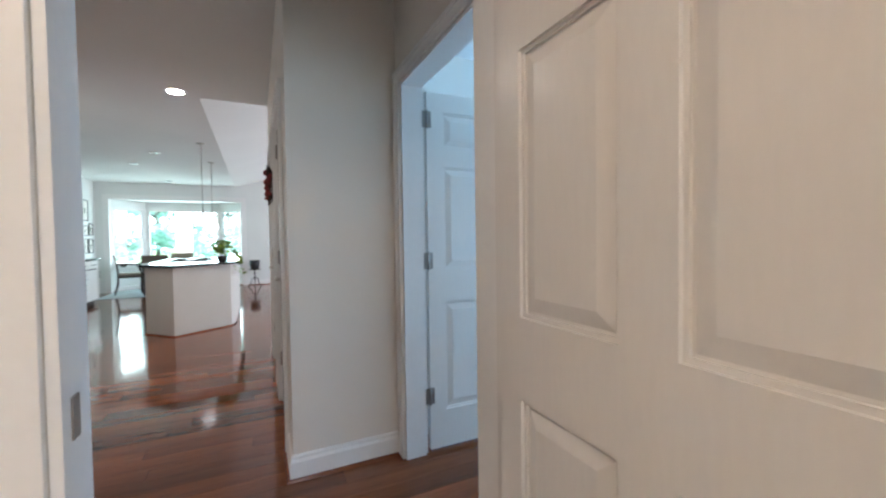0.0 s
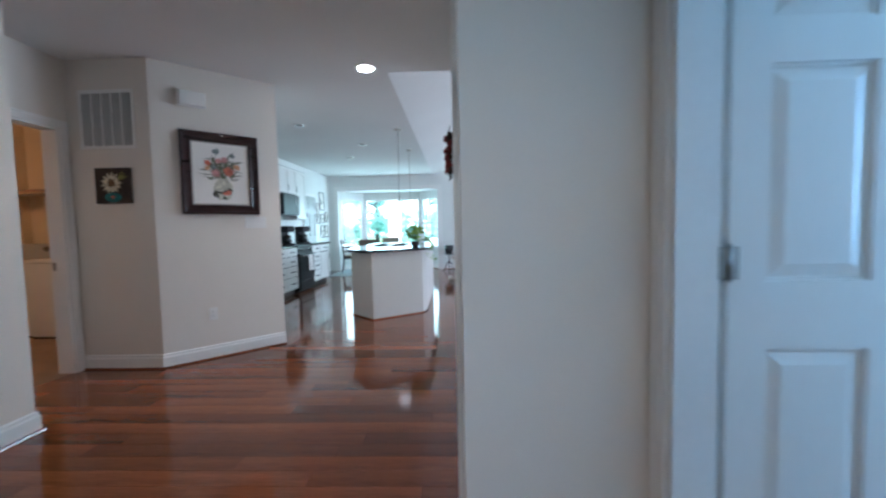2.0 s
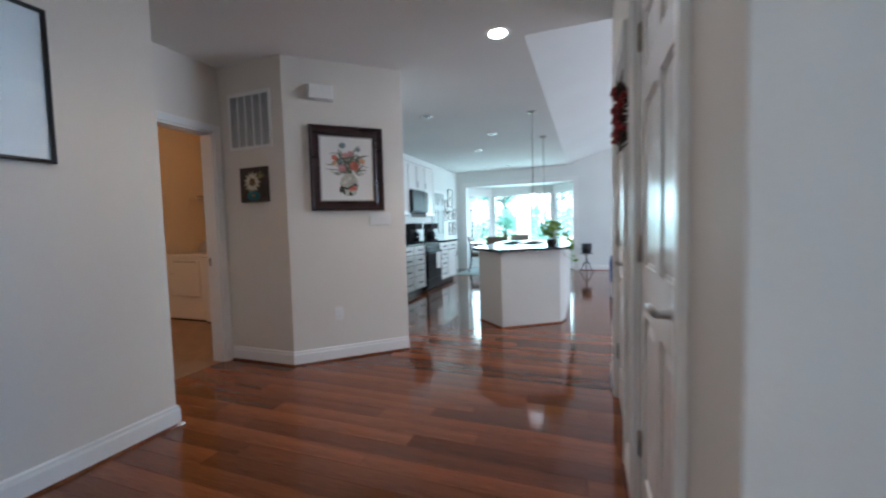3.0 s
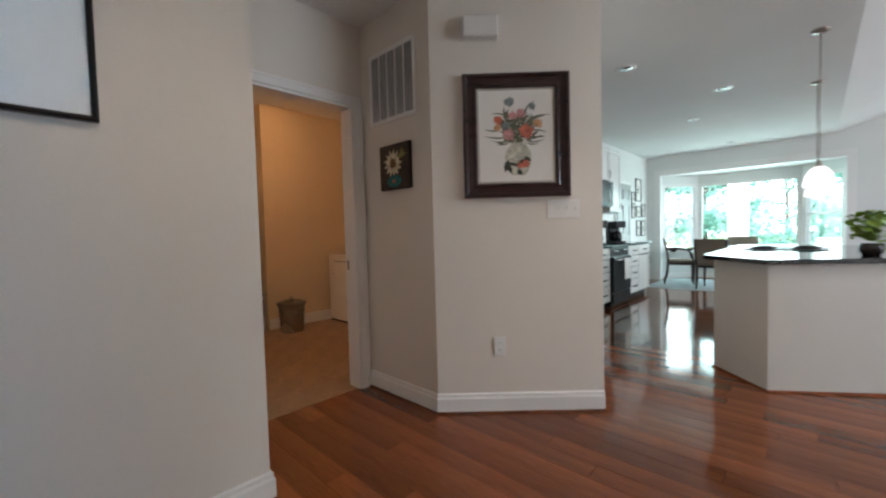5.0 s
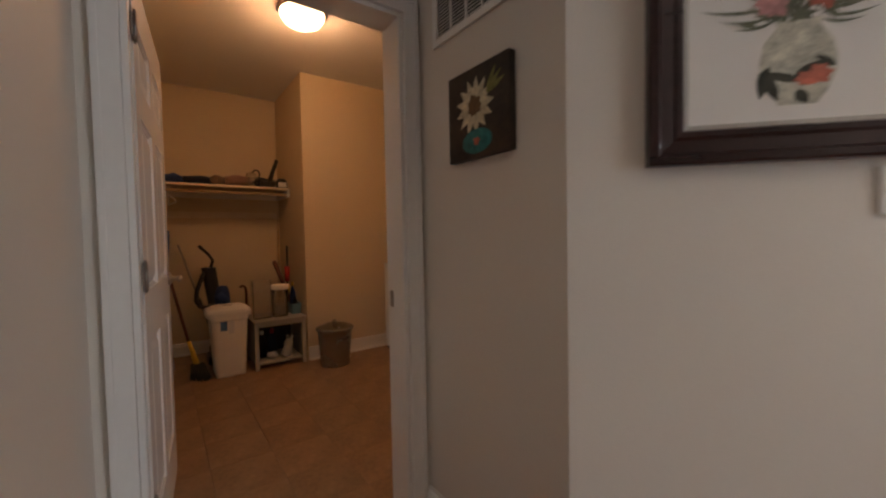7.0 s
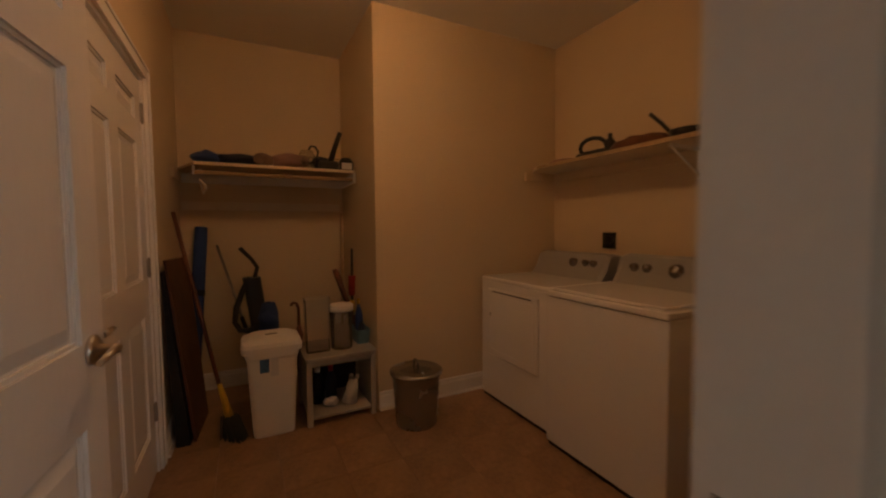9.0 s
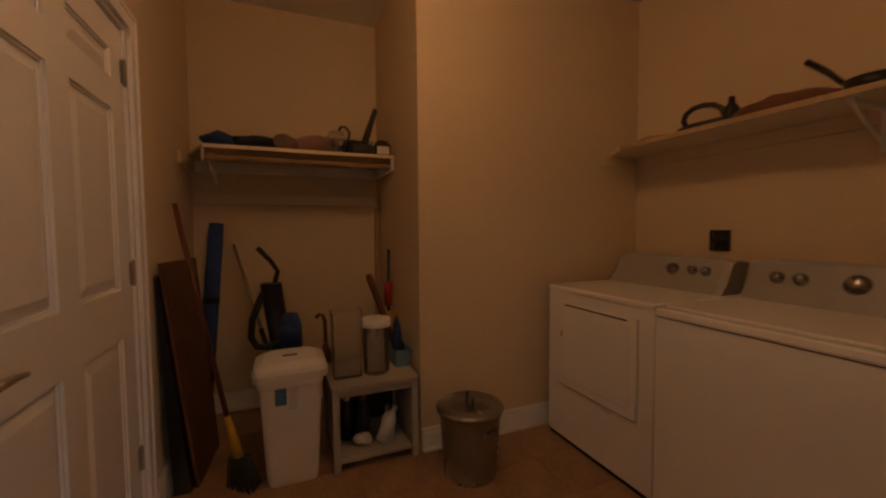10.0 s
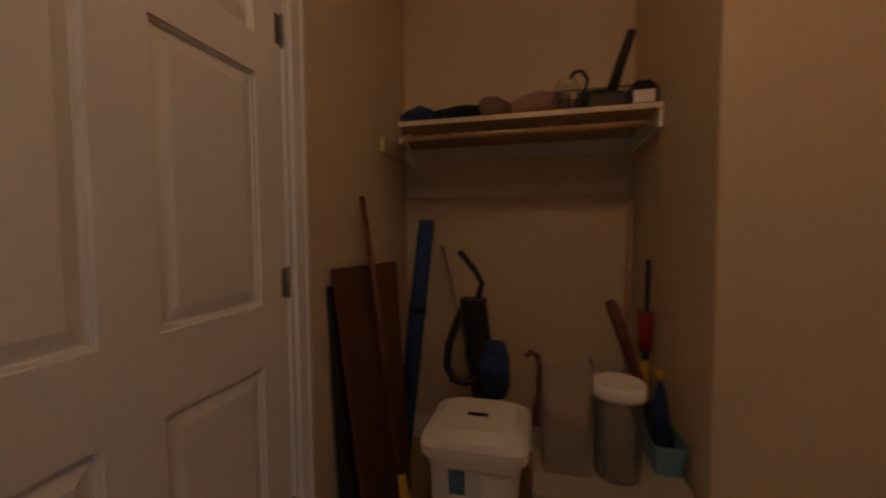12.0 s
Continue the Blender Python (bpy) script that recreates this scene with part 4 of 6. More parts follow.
def pothos():
    t = thing("potted_plant", "trailing green house plant in a dark pot", "plant", pose(-0.36, 6.36, 0.9205))
    part("pot", lathe(BM(), [(0, 0), (0.045, 0), (0.060, 0.035), (0.062, 0.07), (0.056, 0.085), (0.050, 0.08), (0, 0.075)], n=22), POT, t)
    rnd = random.Random(3)
    lv, st = BM(), BM()
    tips = []
    for k in range(70):
        a, r = rnd.uniform(0, 6.28), rnd.uniform(0.02, 0.14)
        tips.append((r * math.cos(a), r * math.sin(a), 0.12 + rnd.uniform(0.02, 0.19) * (1.15 - r * 3)))
    for k in range(26):
        u = rnd.random()
        tips.append((0.17 + 0.10 * u + rnd.uniform(-0.03, 0.03), 0.04 + rnd.uniform(-0.05, 0.05), 0.13 - 0.40 * u * u))
    for x, y, z in tips:
        tube(st, [(x * 0.1, y * 0.1, 0.10), (x * 0.6, y * 0.6, max(0.09, z * 0.9) if z > 0 else z + 0.05), (x, y, z)], 0.002, 4)
        s = rnd.uniform(0.030, 0.052)
        m = Matrix.Translation((x, y, z)) @ Euler((rnd.uniform(-0.9, 0.9), rnd.uniform(-0.9, 0.9), rnd.uniform(0, 6.28))).to_matrix().to_4x4()
        vs = [lv.verts.new(m @ Vector(p)) for p in ((0, -s * 0.6, 0), (s * 0.62, -s * 0.35, s * 0.12), (s * 0.55, s * 0.3, s * 0.05), (0, s, -s * 0.15), (-s * 0.55, s * 0.3, s * 0.05), (-s * 0.62, -s * 0.35, s * 0.12))]
        lv.faces.new((vs[0], vs[1], vs[2], vs[3])), lv.faces.new((vs[0], vs[3], vs[4], vs[5]))
    part("stems", st, LEAF, t)
    tagged(part("leaves", lv, LEAF, t, "glossy yellow-green leaves"), kind="stuff")


pothos()


def pendant(x, y):
    t = thing("pendant_lamp", "white glass bell pendant lamp on a dark cord", "pendant lamp", pose(x, y, H), "pendants over the island")
    part("canopy", lathe(BM(), [(0, 0), (0.062, -0.001), (0.060, -0.012), (0.02, -0.026), (0, -0.026)], n=20), NICKEL, t)
    part("cord", tube(BM(), [(0, 0, -0.02), (0, 0, -1.04)], 0.0045, 8), HINGE, t)
    part("socket", lathe(BM(), [(0, -1.03), (0.014, -1.03), (0.022, -1.06), (0.030, -1.085), (0, -1.085)], n=16), NICKEL, t)
    part("shade", lathe(BM(), [(0.026, -1.080), (0.055, -1.10), (0.080, -1.14), (0.096, -1.19), (0.106, -1.235), (0.102, -1.235), (0.090, -1.19), (0.074, -1.145), (0.050, -1.108), (0.02, -1.09)], n=28), SHADEON, t, "lit white glass shade")


pendant(-0.625, 6.754)
pendant(-0.64, 8.33)


def shaker(bm, x, y0, y1, z0, z1):
    """A framed cabinet front facing +x."""
    s = 0.05
    g = 0.006
    y0, y1, z0, z1 = y0 + g, y1 - g, z0 + g, z1 - g
    box(bm, x, x + 0.018, y0, y0 + s, z0, z1), box(bm, x, x + 0.018, y1 - s, y1, z0, z1)
    s2 = min(s, (z1 - z0) * 0.25)
    box(bm, x, x + 0.018, y0 + s, y1 - s, z0, z0 + s2), box(bm, x, x + 0.018, y0 + s, y1 - s, z1 - s2, z1)
    box(bm, x, x + 0.010, y0 + s, y1 - s, z0 + s2, z1 - s2)
    return bm


def cabinet(y0, y1, z0, z1, x0, x1, fronts, label, name="kitchen_cabinet"):
    c = thing(name, label, "cabinet")
    toe = 0.09 if z0 < 0.01 else 0.0
    part("body", box(BM(), x0, x1 - 0.026, y0 + 0.001, y1 - 0.001, z0 + toe, z1), CABINET, c)
    # black sheet behind the fronts, added to darken the gaps between them
    part("face_gap", box(BM(), x1 - 0.0258, x1 - 0.0197, y0 + 0.004, y1 - 0.004, z0 + toe + 0.004, z1 - 0.003), DARKGAP, c)
    if toe:
        part("toe_kick", box(BM(), x0, x1 - 0.09, y0 + 0.001, y1 - 0.001, 0.0, toe), BLACKP, c)
    for a, b, p, q, kind in fronts:
        f = part("drawer_front" if kind == "d" else "door", shaker(BM(), x1 - 0.0195, a, b, p, q), CABINET, c)
        hb = BM()
        if kind == "d":
            ym, zm = (a + b) / 2, (p + q) / 2
            tube(hb, [(x1, ym - 0.07, zm), (x1 + 0.025, ym - 0.07, zm), (x1 + 0.025, ym + 0.07, zm), (x1, ym + 0.07, zm)], 0.009, 6)
        else:
            zz = p + 0.06 if z0 > 0.5 else q - 0.16
            tube(hb, [(x1, b - 0.03, zz), (x1 + 0.022, b - 0.03, zz), (x1 + 0.022, b - 0.03, zz + 0.10), (x1, b - 0.03, zz + 0.10)], 0.005, 6)
        part("handle", hb, BLACKP, f, "dark bar handle")


def drawers(y0, y1):
    zs = (0.10, 0.33, 0.53, 0.71, 0.875)
    return [(y0, y1, a, b, "d") for a, b in zip(zs, zs[1:])]


kd = panel_door("grey painted door, closed, in the kitchen wall", 0.74, pose(-3.362, 10.0, 0, 0, 0, 90), False, name="door_6", both_levers=False, hinges=False)
GREYDOOR = mat("grey_door_paint", (0.30, 0.31, 0.30), 0.4, var=0.04, fine=90)
for piece in kd.children:
    if piece.name.startswith(("slab", "panel")):
        piece.data.materials[0] = GREYDOOR
bm = BM()
box(bm, -3.399, -3.376, 9.935, 9.998, 0, 2.09), box(bm, -3.399, -3.376, 10.742, 10.80, 0, 2.09), box(bm, -3.399, -3.376, 9.998, 10.742, 2.024, 2.09)
setting("trim", bm, TRIM, "white casing round the grey kitchen door")
XC, XU = -2.78, -3.07
cabinet(7.10, 7.58, 0, 0.88, -3.40, XC, drawers(7.10, 7.58), "white shaker base cabinet with four drawers")
cabinet(7.58, 8.07, 0, 0.88, -3.40, XC, drawers(7.58, 8.07), "white shaker base cabinet with four drawers")
cabinet(8.85, 9.35, 0, 0.88, -3.40, XC, drawers(8.85, 9.35), "white shaker base cabinet with four drawers")
cabinet(9.35, 9.90, 0, 0.88, -3.40, XC, [(9.35, 9.90, 0.10, 0.70, "p"), (9.35, 9.90, 0.71, 0.875, "d")], "white shaker base cabinet with a drawer and door")
for y0, y1 in ((7.10, 7.58), (7.58, 8.07), (8.85, 9.35)):
    cabinet(y0, y1, 1.42, 2.45, -3.40, XU, [(y0, y1, 1.43, 2.44, "p")], "white shaker wall cabinet under the ceiling")
cabinet(8.07, 8.85, 1.92, 2.45, -3.40, XU, [(8.07, 8.46, 1.93, 2.44, "p"), (8.46, 8.85, 1.93, 2.44, "p")], "short white wall cabinet over the microwave")
for y0, y1 in ((7.07, 8.08), (8.84, 9.93)):
    bm = BM()
    box(bm, -3.395, XC + 0.03, y0, y1, 0.882, 0.915, 0.005)
    tagged(link("kitchen_countertop", bm, GRANITE), "polished black granite worktop along the kitchen wall", "countertop")


def fridge():
    f = thing("refrigerator", "black refrigerator at the end of the kitchen run", "refrigerator", pose(-3.38, 6.10, 0))
    part("body", box(BM(), 0, 0.64, 0, 0.88, 0.05, 1.75, 0.01), BLACKENAMEL, f)
    part("door", box(BM(), 0.645, 0.70, 0.005, 0.44, 0.08, 1.74, 0.012), BLACKENAMEL, f)
    part("door", box(BM(), 0.645, 0.70, 0.445, 0.875, 0.08, 1.74, 0.012), BLACKENAMEL, f)
    part("base", box(BM(), 0.02, 0.62, 0.02, 0.86, 0, 0.05), DARKGAP, f)


fridge()


def kitchen_range():
    r = thing("range", "black freestanding kitchen range with a towel on its handle", "range", pose(-3.38, 8.09, 0))
    part("body", box(BM(), 0.0, 0.60, 0.0, 0.74, 0.02, 0.905, 0.006), BLACKENAMEL, r)
    part("oven_door", box(BM(), 0.602, 0.640, 0.012, 0.728, 0.22, 0.74, 0.008), BLACKENAMEL, r)
    part("window", box(BM(), 0.6405, 0.6435, 0.10, 0.64, 0.36, 0.62), BLACKENAMEL, r)
    part("drawer", box(BM(), 0.602, 0.632, 0.012, 0.728, 0.06, 0.205, 0.006), BLACKENAMEL, r)
    part("handle", tube(BM(), [(0.64, 0.06, 0.70), (0.685, 0.06, 0.70), (0.685, 0.68, 0.70), (0.64, 0.68, 0.70)], 0.010, 8), CHROME, r)
    part("control_panel", box(BM(), 0.0, 0.06, 0.0, 0.74, 0.906, 1.06, 0.01), BLACKENAMEL, r)
    for y in (0.10, 0.22, 0.52, 0.64):
        part("knob", lathe(BM(), [(0, 0), (0.020, 0), (0.017, 0.02), (0, 0.02)], (0.602, y, 0.82), 14, Matrix.Rotation(radians(90), 4, "Y")), CHROME, r)
    bm = BM()
    box(bm, 0.697, 0.703, 0.28, 0.52, 0.40, 0.712, 0.002)
    single("dish_towel", bm, PAPER, "white dish towel hung on the oven handle", "towel", pose(-3.38, 8.09, 0))
    m = thing("microwave", "black microwave fixed under the wall cabinet", "microwave", pose(-3.395, 8.08, 1.50))
    part("body", box(BM(), 0, 0.36, 0.0, 0.76, 0.0, 0.41, 0.006), BLACKENAMEL, m)
    part("door", box(BM(), 0.362, 0.39, 0.005, 0.56, 0.02, 0.40, 0.006), BLACKENAMEL, m)
    part("keypad", box(BM(), 0.362, 0.385, 0.565, 0.755, 0.02, 0.40, 0.004), BLACKENAMEL, m)
    part("handle", tube(BM(), [(0.39, 0.53, 0.06), (0.415, 0.53, 0.06), (0.415, 0.53, 0.36), (0.39, 0.53, 0.36)], 0.008, 8), CHROME, m)


kitchen_range()


def coffee_maker(x, y, turn):
    c = thing("coffee_maker", "black coffee maker on the worktop", "coffee maker", pose(x, y, 0.9155, 0, 0, turn))
    part("body", box(BM(), -0.12, -0.02, -0.10, 0.10, 0, 0.36, 0.012), BLACKENAMEL, c)
    part("base", box(BM(), -0.02, 0.13, -0.10, 0.10, 0, 0.035, 0.008), BLACKENAMEL, c)
    part("head", box(BM(), -0.02, 0.13, -0.10, 0.10, 0.25, 0.36, 0.012), BLACKENAMEL, c)
    part("carafe", lathe(BM(), [(0, 0.036), (0.055, 0.036), (0.068, 0.08), (0.060, 0.15), (0.045, 0.19), (0, 0.19)], (0.055, 0, 0), 18), GRANITE, c)


coffee_maker(-2.93, 7.92, -20)
coffee_maker(-3.06, 9.05, -30)


def small_picture(y, z, w, h, label):
    pic = thing("small_picture", label, "picture", pose(-3.398, y, z, 0, 0, 90), "pictures on the kitchen wall")
    part("frame", frame_bm(w, h, 0.022, [(0, 0), (0, 0.018), (0.5, 0.022), (1, 0.016), (1, 0.004)]), BLACKFR, pic)
    part("print", box(BM(), -w / 2 + 0.02, w / 2 - 0.02, -0.007, -0.001, 0.02, h - 0.02), PAPER, pic)
    bm = BM()
    petal(bm, -w * 0.15, h * 0.35, 50, min(w, h) * 0.5, w * 0.2, -0.008), petal(bm, 0, h * 0.3, 100, h * 0.4, w * 0.18, -0.0083)
    part("drawing", bm, P_GREEN, pic)


for y, z, w, h in ((11.30, 1.72, 0.34, 0.48), (11.30, 1.38, 0.30, 0.24), (11.62, 1.40, 0.22, 0.28), (11.28, 0.98, 0.24, 0.34), (11.60, 0.98, 0.24, 0.34), (10.96, 1.35, 0.18, 0.55)):
    small_picture(y, z, w, h, "small framed botanical print on the kitchen wall")


def rug():
    single("area_rug", box(BM(), -3.05, -1.0, 10.55, 12.35, 0.0005, 0.010, 0.004), RUGM, "pale blue-grey area rug under the dining table", "rug")


rug()


def dining_chair(label, m):
    c = thing("dining_chair", label, "chair", m, "chairs round the table")
    part("seat", loft(BM(), [rrect(0.46, 0.44, 0.04, 0.43), rrect(0.49, 0.47, 0.05, 0.45), rrect(0.49, 0.47, 0.05, 0.475), rrect(0.44, 0.42, 0.05, 0.492)]), TAUPE, c, "taupe upholstered seat")
    bk = BM()
    secs = []
    for z, y, t in ((0.50, -0.235, 0.030), (0.60, -0.245, 0.040), (0.80, -0.275, 0.040), (0.90, -0.300, 0.034), (0.915, -0.303, 0.02)):
        secs.append(rrect(0.46, t, t * 0.45, z, 4, 0, y))
    part("backrest", loft(bk, secs), TAUPE, c, "taupe upholstered back")
    for sx in (-1, 1):
        part("leg", tube(BM(), [(sx * 0.215, 0.20, 0.0), (sx * 0.215, 0.205, 0.25), (sx * 0.22, 0.20, 0.44)], [0.014, 0.018, 0.021], 8), CHAIRWOOD, c)
        part("leg", tube(BM(), [(sx * 0.215, -0.30, 0.0), (sx * 0.22, -0.245, 0.22), (sx * 0.235, -0.23, 0.46), (sx * 0.242, -0.255, 0.70), (sx * 0.242, -0.31, 0.91)], [0.014, 0.018, 0.02, 0.018, 0.015], 8), CHAIRWOOD, c)
        part("arm", tube(BM(), [(sx * 0.245, -0.262, 0.70), (sx * 0.262, -0.10, 0.715), (sx * 0.262, 0.08, 0.69), (sx * 0.25, 0.17, 0.62), (sx * 0.235, 0.20, 0.44)], [0.014, 0.017, 0.017, 0.015, 0.016], 8), CHAIRWOOD, c)
    part("apron", loft(BM(), [rrect(0.45, 0.43, 0.03, 0.385), rrect(0.45, 0.43, 0.03, 0.43)]), CHAIRWOOD, c)
    return c


first = dining_chair("dark wooden armchair with taupe upholstery at the table", pose(-2.62, 11.42, 0.010, 0, 0, -75))
copy_thing(first, pose(-1.98, 10.98, 0.010, 0, 0, -5))
copy_thing(first, pose(-1.75, 12.17, 0.010, 0, 0, 178))


def dining_table():
    t = thing("dining_table", "dark wooden dining table with a glossy top", "table", pose(-1.85, 11.58, 0.010))
    part("tabletop", loft(BM(), [rrect(1.06, 0.88, 0.06, 0.715), rrect(1.10, 0.92, 0.08, 0.725), rrect(1.10, 0.92, 0.08, 0.745), rrect(1.07, 0.89, 0.08, 0.75)]), CHAIRWOOD, t)
    for sx in (-1, 1):
        for sy in (-1, 1):
            part("leg", tube(BM(), [(sx * 0.46, sy * 0.37, 0), (sx * 0.45, sy * 0.36, 0.714)], [0.022, 0.035], 8), CHAIRWOOD, t)
    part("apron", loft(BM(), [rrect(0.92, 0.74, 0.02, 0.64), rrect(0.92, 0.74, 0.02, 0.714)]), CHAIRWOOD, t)


dining_table()


def plant_stand():
    t = thing("plant_stand", "dark metal three-legged plant stand by the wall", "plant stand", pose(0.03, 11.62, 0))
    part("top", lathe(BM(), [(0, 0.44), (0.15, 0.44), (0.155, 0.455), (0, 0.46)], n=22), CHAIRWOOD, t)
    part("post", tube(BM(), [(0, 0, 0.20), (0, 0, 0.44)], 0.016, 8), CHAIRWOOD, t)
    for k in range(3):
        a = radians(90 + 120 * k)
        part("leg", tube(BM(), [(0, 0, 0.24), (0.07 * math.cos(a), 0.07 * math.sin(a), 0.20), (0.13 * math.cos(a), 0.13 * math.sin(a), 0.06), (0.19 * math.cos(a), 0.19 * math.sin(a), 0.005)], [0.014, 0.013, 0.011, 0.012], 7), CHAIRWOOD, t)
    single("planter", lathe(BM(), [(0, 0), (0.10, 0), (0.125, 0.10), (0.13, 0.23), (0.115, 0.23), (0.11, 0.21), (0, 0.20)], n=24), BLACKP, "black round planter on the plant stand", "planter", pose(0.03, 11.62, 0.461))


plant_stand()


def blue_armchair():
    c = thing("armchair", "blue upholstered armchair in the great room", "armchair", pose(0.95, 8.75, 0, 0, 0, 200))
    part("seat", loft(BM(), [rrect(0.72, 0.70, 0.08, 0.14), rrect(0.74, 0.72, 0.09, 0.30), rrect(0.70, 0.68, 0.10, 0.43)]), BLUE, c)
    part("backrest", loft(BM(), [rrect(0.72, 0.18, 0.07, 0.30, 4, 0, -0.30), rrect(0.72, 0.18, 0.08, 0.70, 4, 0, -0.34), rrect(0.66, 0.14, 0.06, 0.88, 4, 0, -0.37)]), BLUE, c)
    for sx in (-1, 1):
        part("armrest", loft(BM(), [rrect(0.14, 0.70, 0.05, 0.14, 4, sx * 0.38), rrect(0.15, 0.70, 0.06, 0.52, 4, sx * 0.38), rrect(0.11, 0.66, 0.05, 0.60, 4, sx * 0.38)]), BLUE, c)
        for sy in (-1, 1):
            part("leg", tube(BM(), [(sx * 0.36, sy * 0.28, 0), (sx * 0.34, sy * 0.27, 0.15)], [0.015, 0.024], 8), CHAIRWOOD, c)


blue_armchair()


def sill_things():
    for x, y, n in ((-2.95, 12.12, 0), (-2.70, 12.40, 1)):
        single("sill_bowl", lathe(BM(), [(0, 0), (0.04, 0), (0.075, 0.04), (0.08, 0.075), (0.07, 0.07), (0.03, 0.02), (0, 0.02)], n=18), POT, "small dark glazed bowl on the bay sill", "bowl", pose(x + 0.03, y - 0.03, 0.606))


sill_things()

# ---- laundry room ----


def ceiling_dome():
    t = thing("ceiling_light", "lit frosted glass dome lamp on the laundry ceiling", "ceiling light", pose(-4.53, 4.05, HL))
    part("base_ring", lathe(BM(), [(0, 0), (0.165, 0), (0.168, -0.022), (0.150, -0.030), (0, -0.030)], n=32), NICKEL, t)
    dome = part("dome", lathe(BM(), [(0.150, -0.030), (0.146, -0.055), (0.122, -0.088), (0.080, -0.110), (0.035, -0.120), (0.0, -0.121)], n=32), FROST, t, "glowing frosted glass dome")


ceiling_dome()


def dryer():
    W, D, T = 0.735, 0.74, 0.915
    d = thing("clothes_dryer", "white enamel clothes dryer with a grey control console", "dryer", pose(-5.485, 5.13, 0))
    part("cabinet", box(BM(), 0, W, 0.004, D, 0.025, T - 0.03, 0.006), APPLIANCE, d)
    part("top", loft(BM(), [[(x, y, z) for x, y, z in rrect(W, D, 0.012, T - 0.028, 3, W / 2, D / 2)], rrect(W + 0.006, D + 0.006, 0.014, T - 0.02, 3, W / 2, D / 2), rrect(W + 0.004, D + 0.004, 0.016, T - 0.006, 3, W / 2, D / 2), rrect(W - 0.012, D - 0.012, 0.02, T, 3, W / 2, D / 2)]), APPLIANCE, d)
    door = part("door", box(BM(), 0.105, 0.655, -0.014, 0.003, 0.345, 0.835, 0.012, 3), APPLIANCE, d)
    part("door_recess", box(BM(), 0.150, 0.610, -0.0165, -0.012, 0.395, 0.790, 0.004), APPLIANCE, door)
    part("door_pull", box(BM(), 0.165, 0.600, -0.0155, -0.0125, 0.812, 0.820, 0.0012), DARKGAP, door)
    part("latch", box(BM(), 0.135, 0.150, -0.019, -0.013, 0.63, 0.66, 0.002), CONSOLE, door)
    part("toe_gap", box(BM(), 0.01, W - 0.01, 0.015, D - 0.02, 0.0, 0.0245), DARKGAP, d)
    con = BM()
    secs = []
    for x in (0.02, 0.05, W - 0.05, W - 0.02):
        s = 0.012 if x in (0.02, W - 0.02) else 0.0
        secs.append([(x, 0.46 + s, T), (x, 0.51 + s, T + 0.075 - s), (x, 0.56, T + 0.165 - s), (x, 0.60, T + 0.178 - s), (x, 0.69, T + 0.165 - s), (x, 0.71, T)])
    c = part("console", loft(con, secs), CONSOLE, d, "sloping pale grey control console")
    tilt = Matrix.Rotation(radians(62), 4, "X")
    for x, r in ((0.42, 0.030), (0.535, 0.022), (0.605, 0.022)):
        k = part("knob", lathe(BM(), [(0, 0), (r * 1.15, 0), (r * 1.1, 0.006), (r * 0.85, 0.010), (r * 0.8, 0.026), (r * 0.6, 0.030), (0, 0.030)], (x, 0.527, T + 0.106), 20, tilt), KNOB, c, "smoked chrome control knob")
    return d


def washer():
    W, D, T = 0.735, 0.80, 0.915
    d = thing("washing_machine", "white enamel top-loading washing machine with a grey console", "washer", pose(-4.705, 5.075, 0))
    part("cabinet", box(BM(), 0, W, 0.004, D, 0.025, T - 0.035, 0.006), APPLIANCE, d)
    part("top", loft(BM(), [rrect(W, D, 0.012, T - 0.033, 3, W / 2, D / 2), rrect(W + 0.008, D + 0.006, 0.014, T - 0.025, 3, W / 2, D / 2), rrect(W + 0.006, D + 0.004, 0.018, T - 0.006, 3, W / 2, D / 2), rrect(W - 0.012, D - 0.012, 0.02, T, 3, W / 2, D / 2)]), APPLIANCE, d)
    part("seam", box(BM(), 0.006, W - 0.006, 0.0015, 0.01, T - 0.0365, T - 0.0332), DARKGAP, d)
    part("lid", box(BM(), 0.03, W - 0.03, 0.025, 0.50, T + 0.0005, T + 0.014, 0.006, 3), APPLIANCE, d, "flat white lid")
    part("toe_gap", box(BM(), 0.01, W - 0.01, 0.015, D - 0.02, 0.0, 0.0245), DARKGAP, d)
    secs = []
    for x in (0.01, 0.045, W - 0.045, W - 0.01):
        s = 0.014 if x in (0.01, W - 0.01) else 0.0
        secs.append([(x, 0.52 + s, T), (x, 0.565 + s, T + 0.08 - s), (x, 0.61, T + 0.175 - s), (x, 0.65, T + 0.190 - s), (x, 0.75, T + 0.175 - s), (x, 0.77, T)])
    c = part("console", loft(BM(), secs), CONSOLE, d, "sloping pale grey control console")
    tilt = Matrix.Rotation(radians(64), 4, "X")
    for x, r in ((0.14, 0.024), (0.225, 0.024), (0.40, 0.036), (0.565, 0.030), (0.665, 0.030)):
        part("knob", lathe(BM(), [(0, 0), (r * 1.15, 0), (r * 1.1, 0.006), (r * 0.85, 0.010), (r * 0.8, 0.026), (r * 0.6, 0.030), (0, 0.030)], (x, 0.580, T + 0.110), 20, tilt), KNOB, c, "smoked chrome control knob")
    part("badge", box(BM(), 0.46, 0.485, 0.568, 0.571, T + 0.062, T + 0.074), BLACKP, c)
    return d


dryer()
washer()


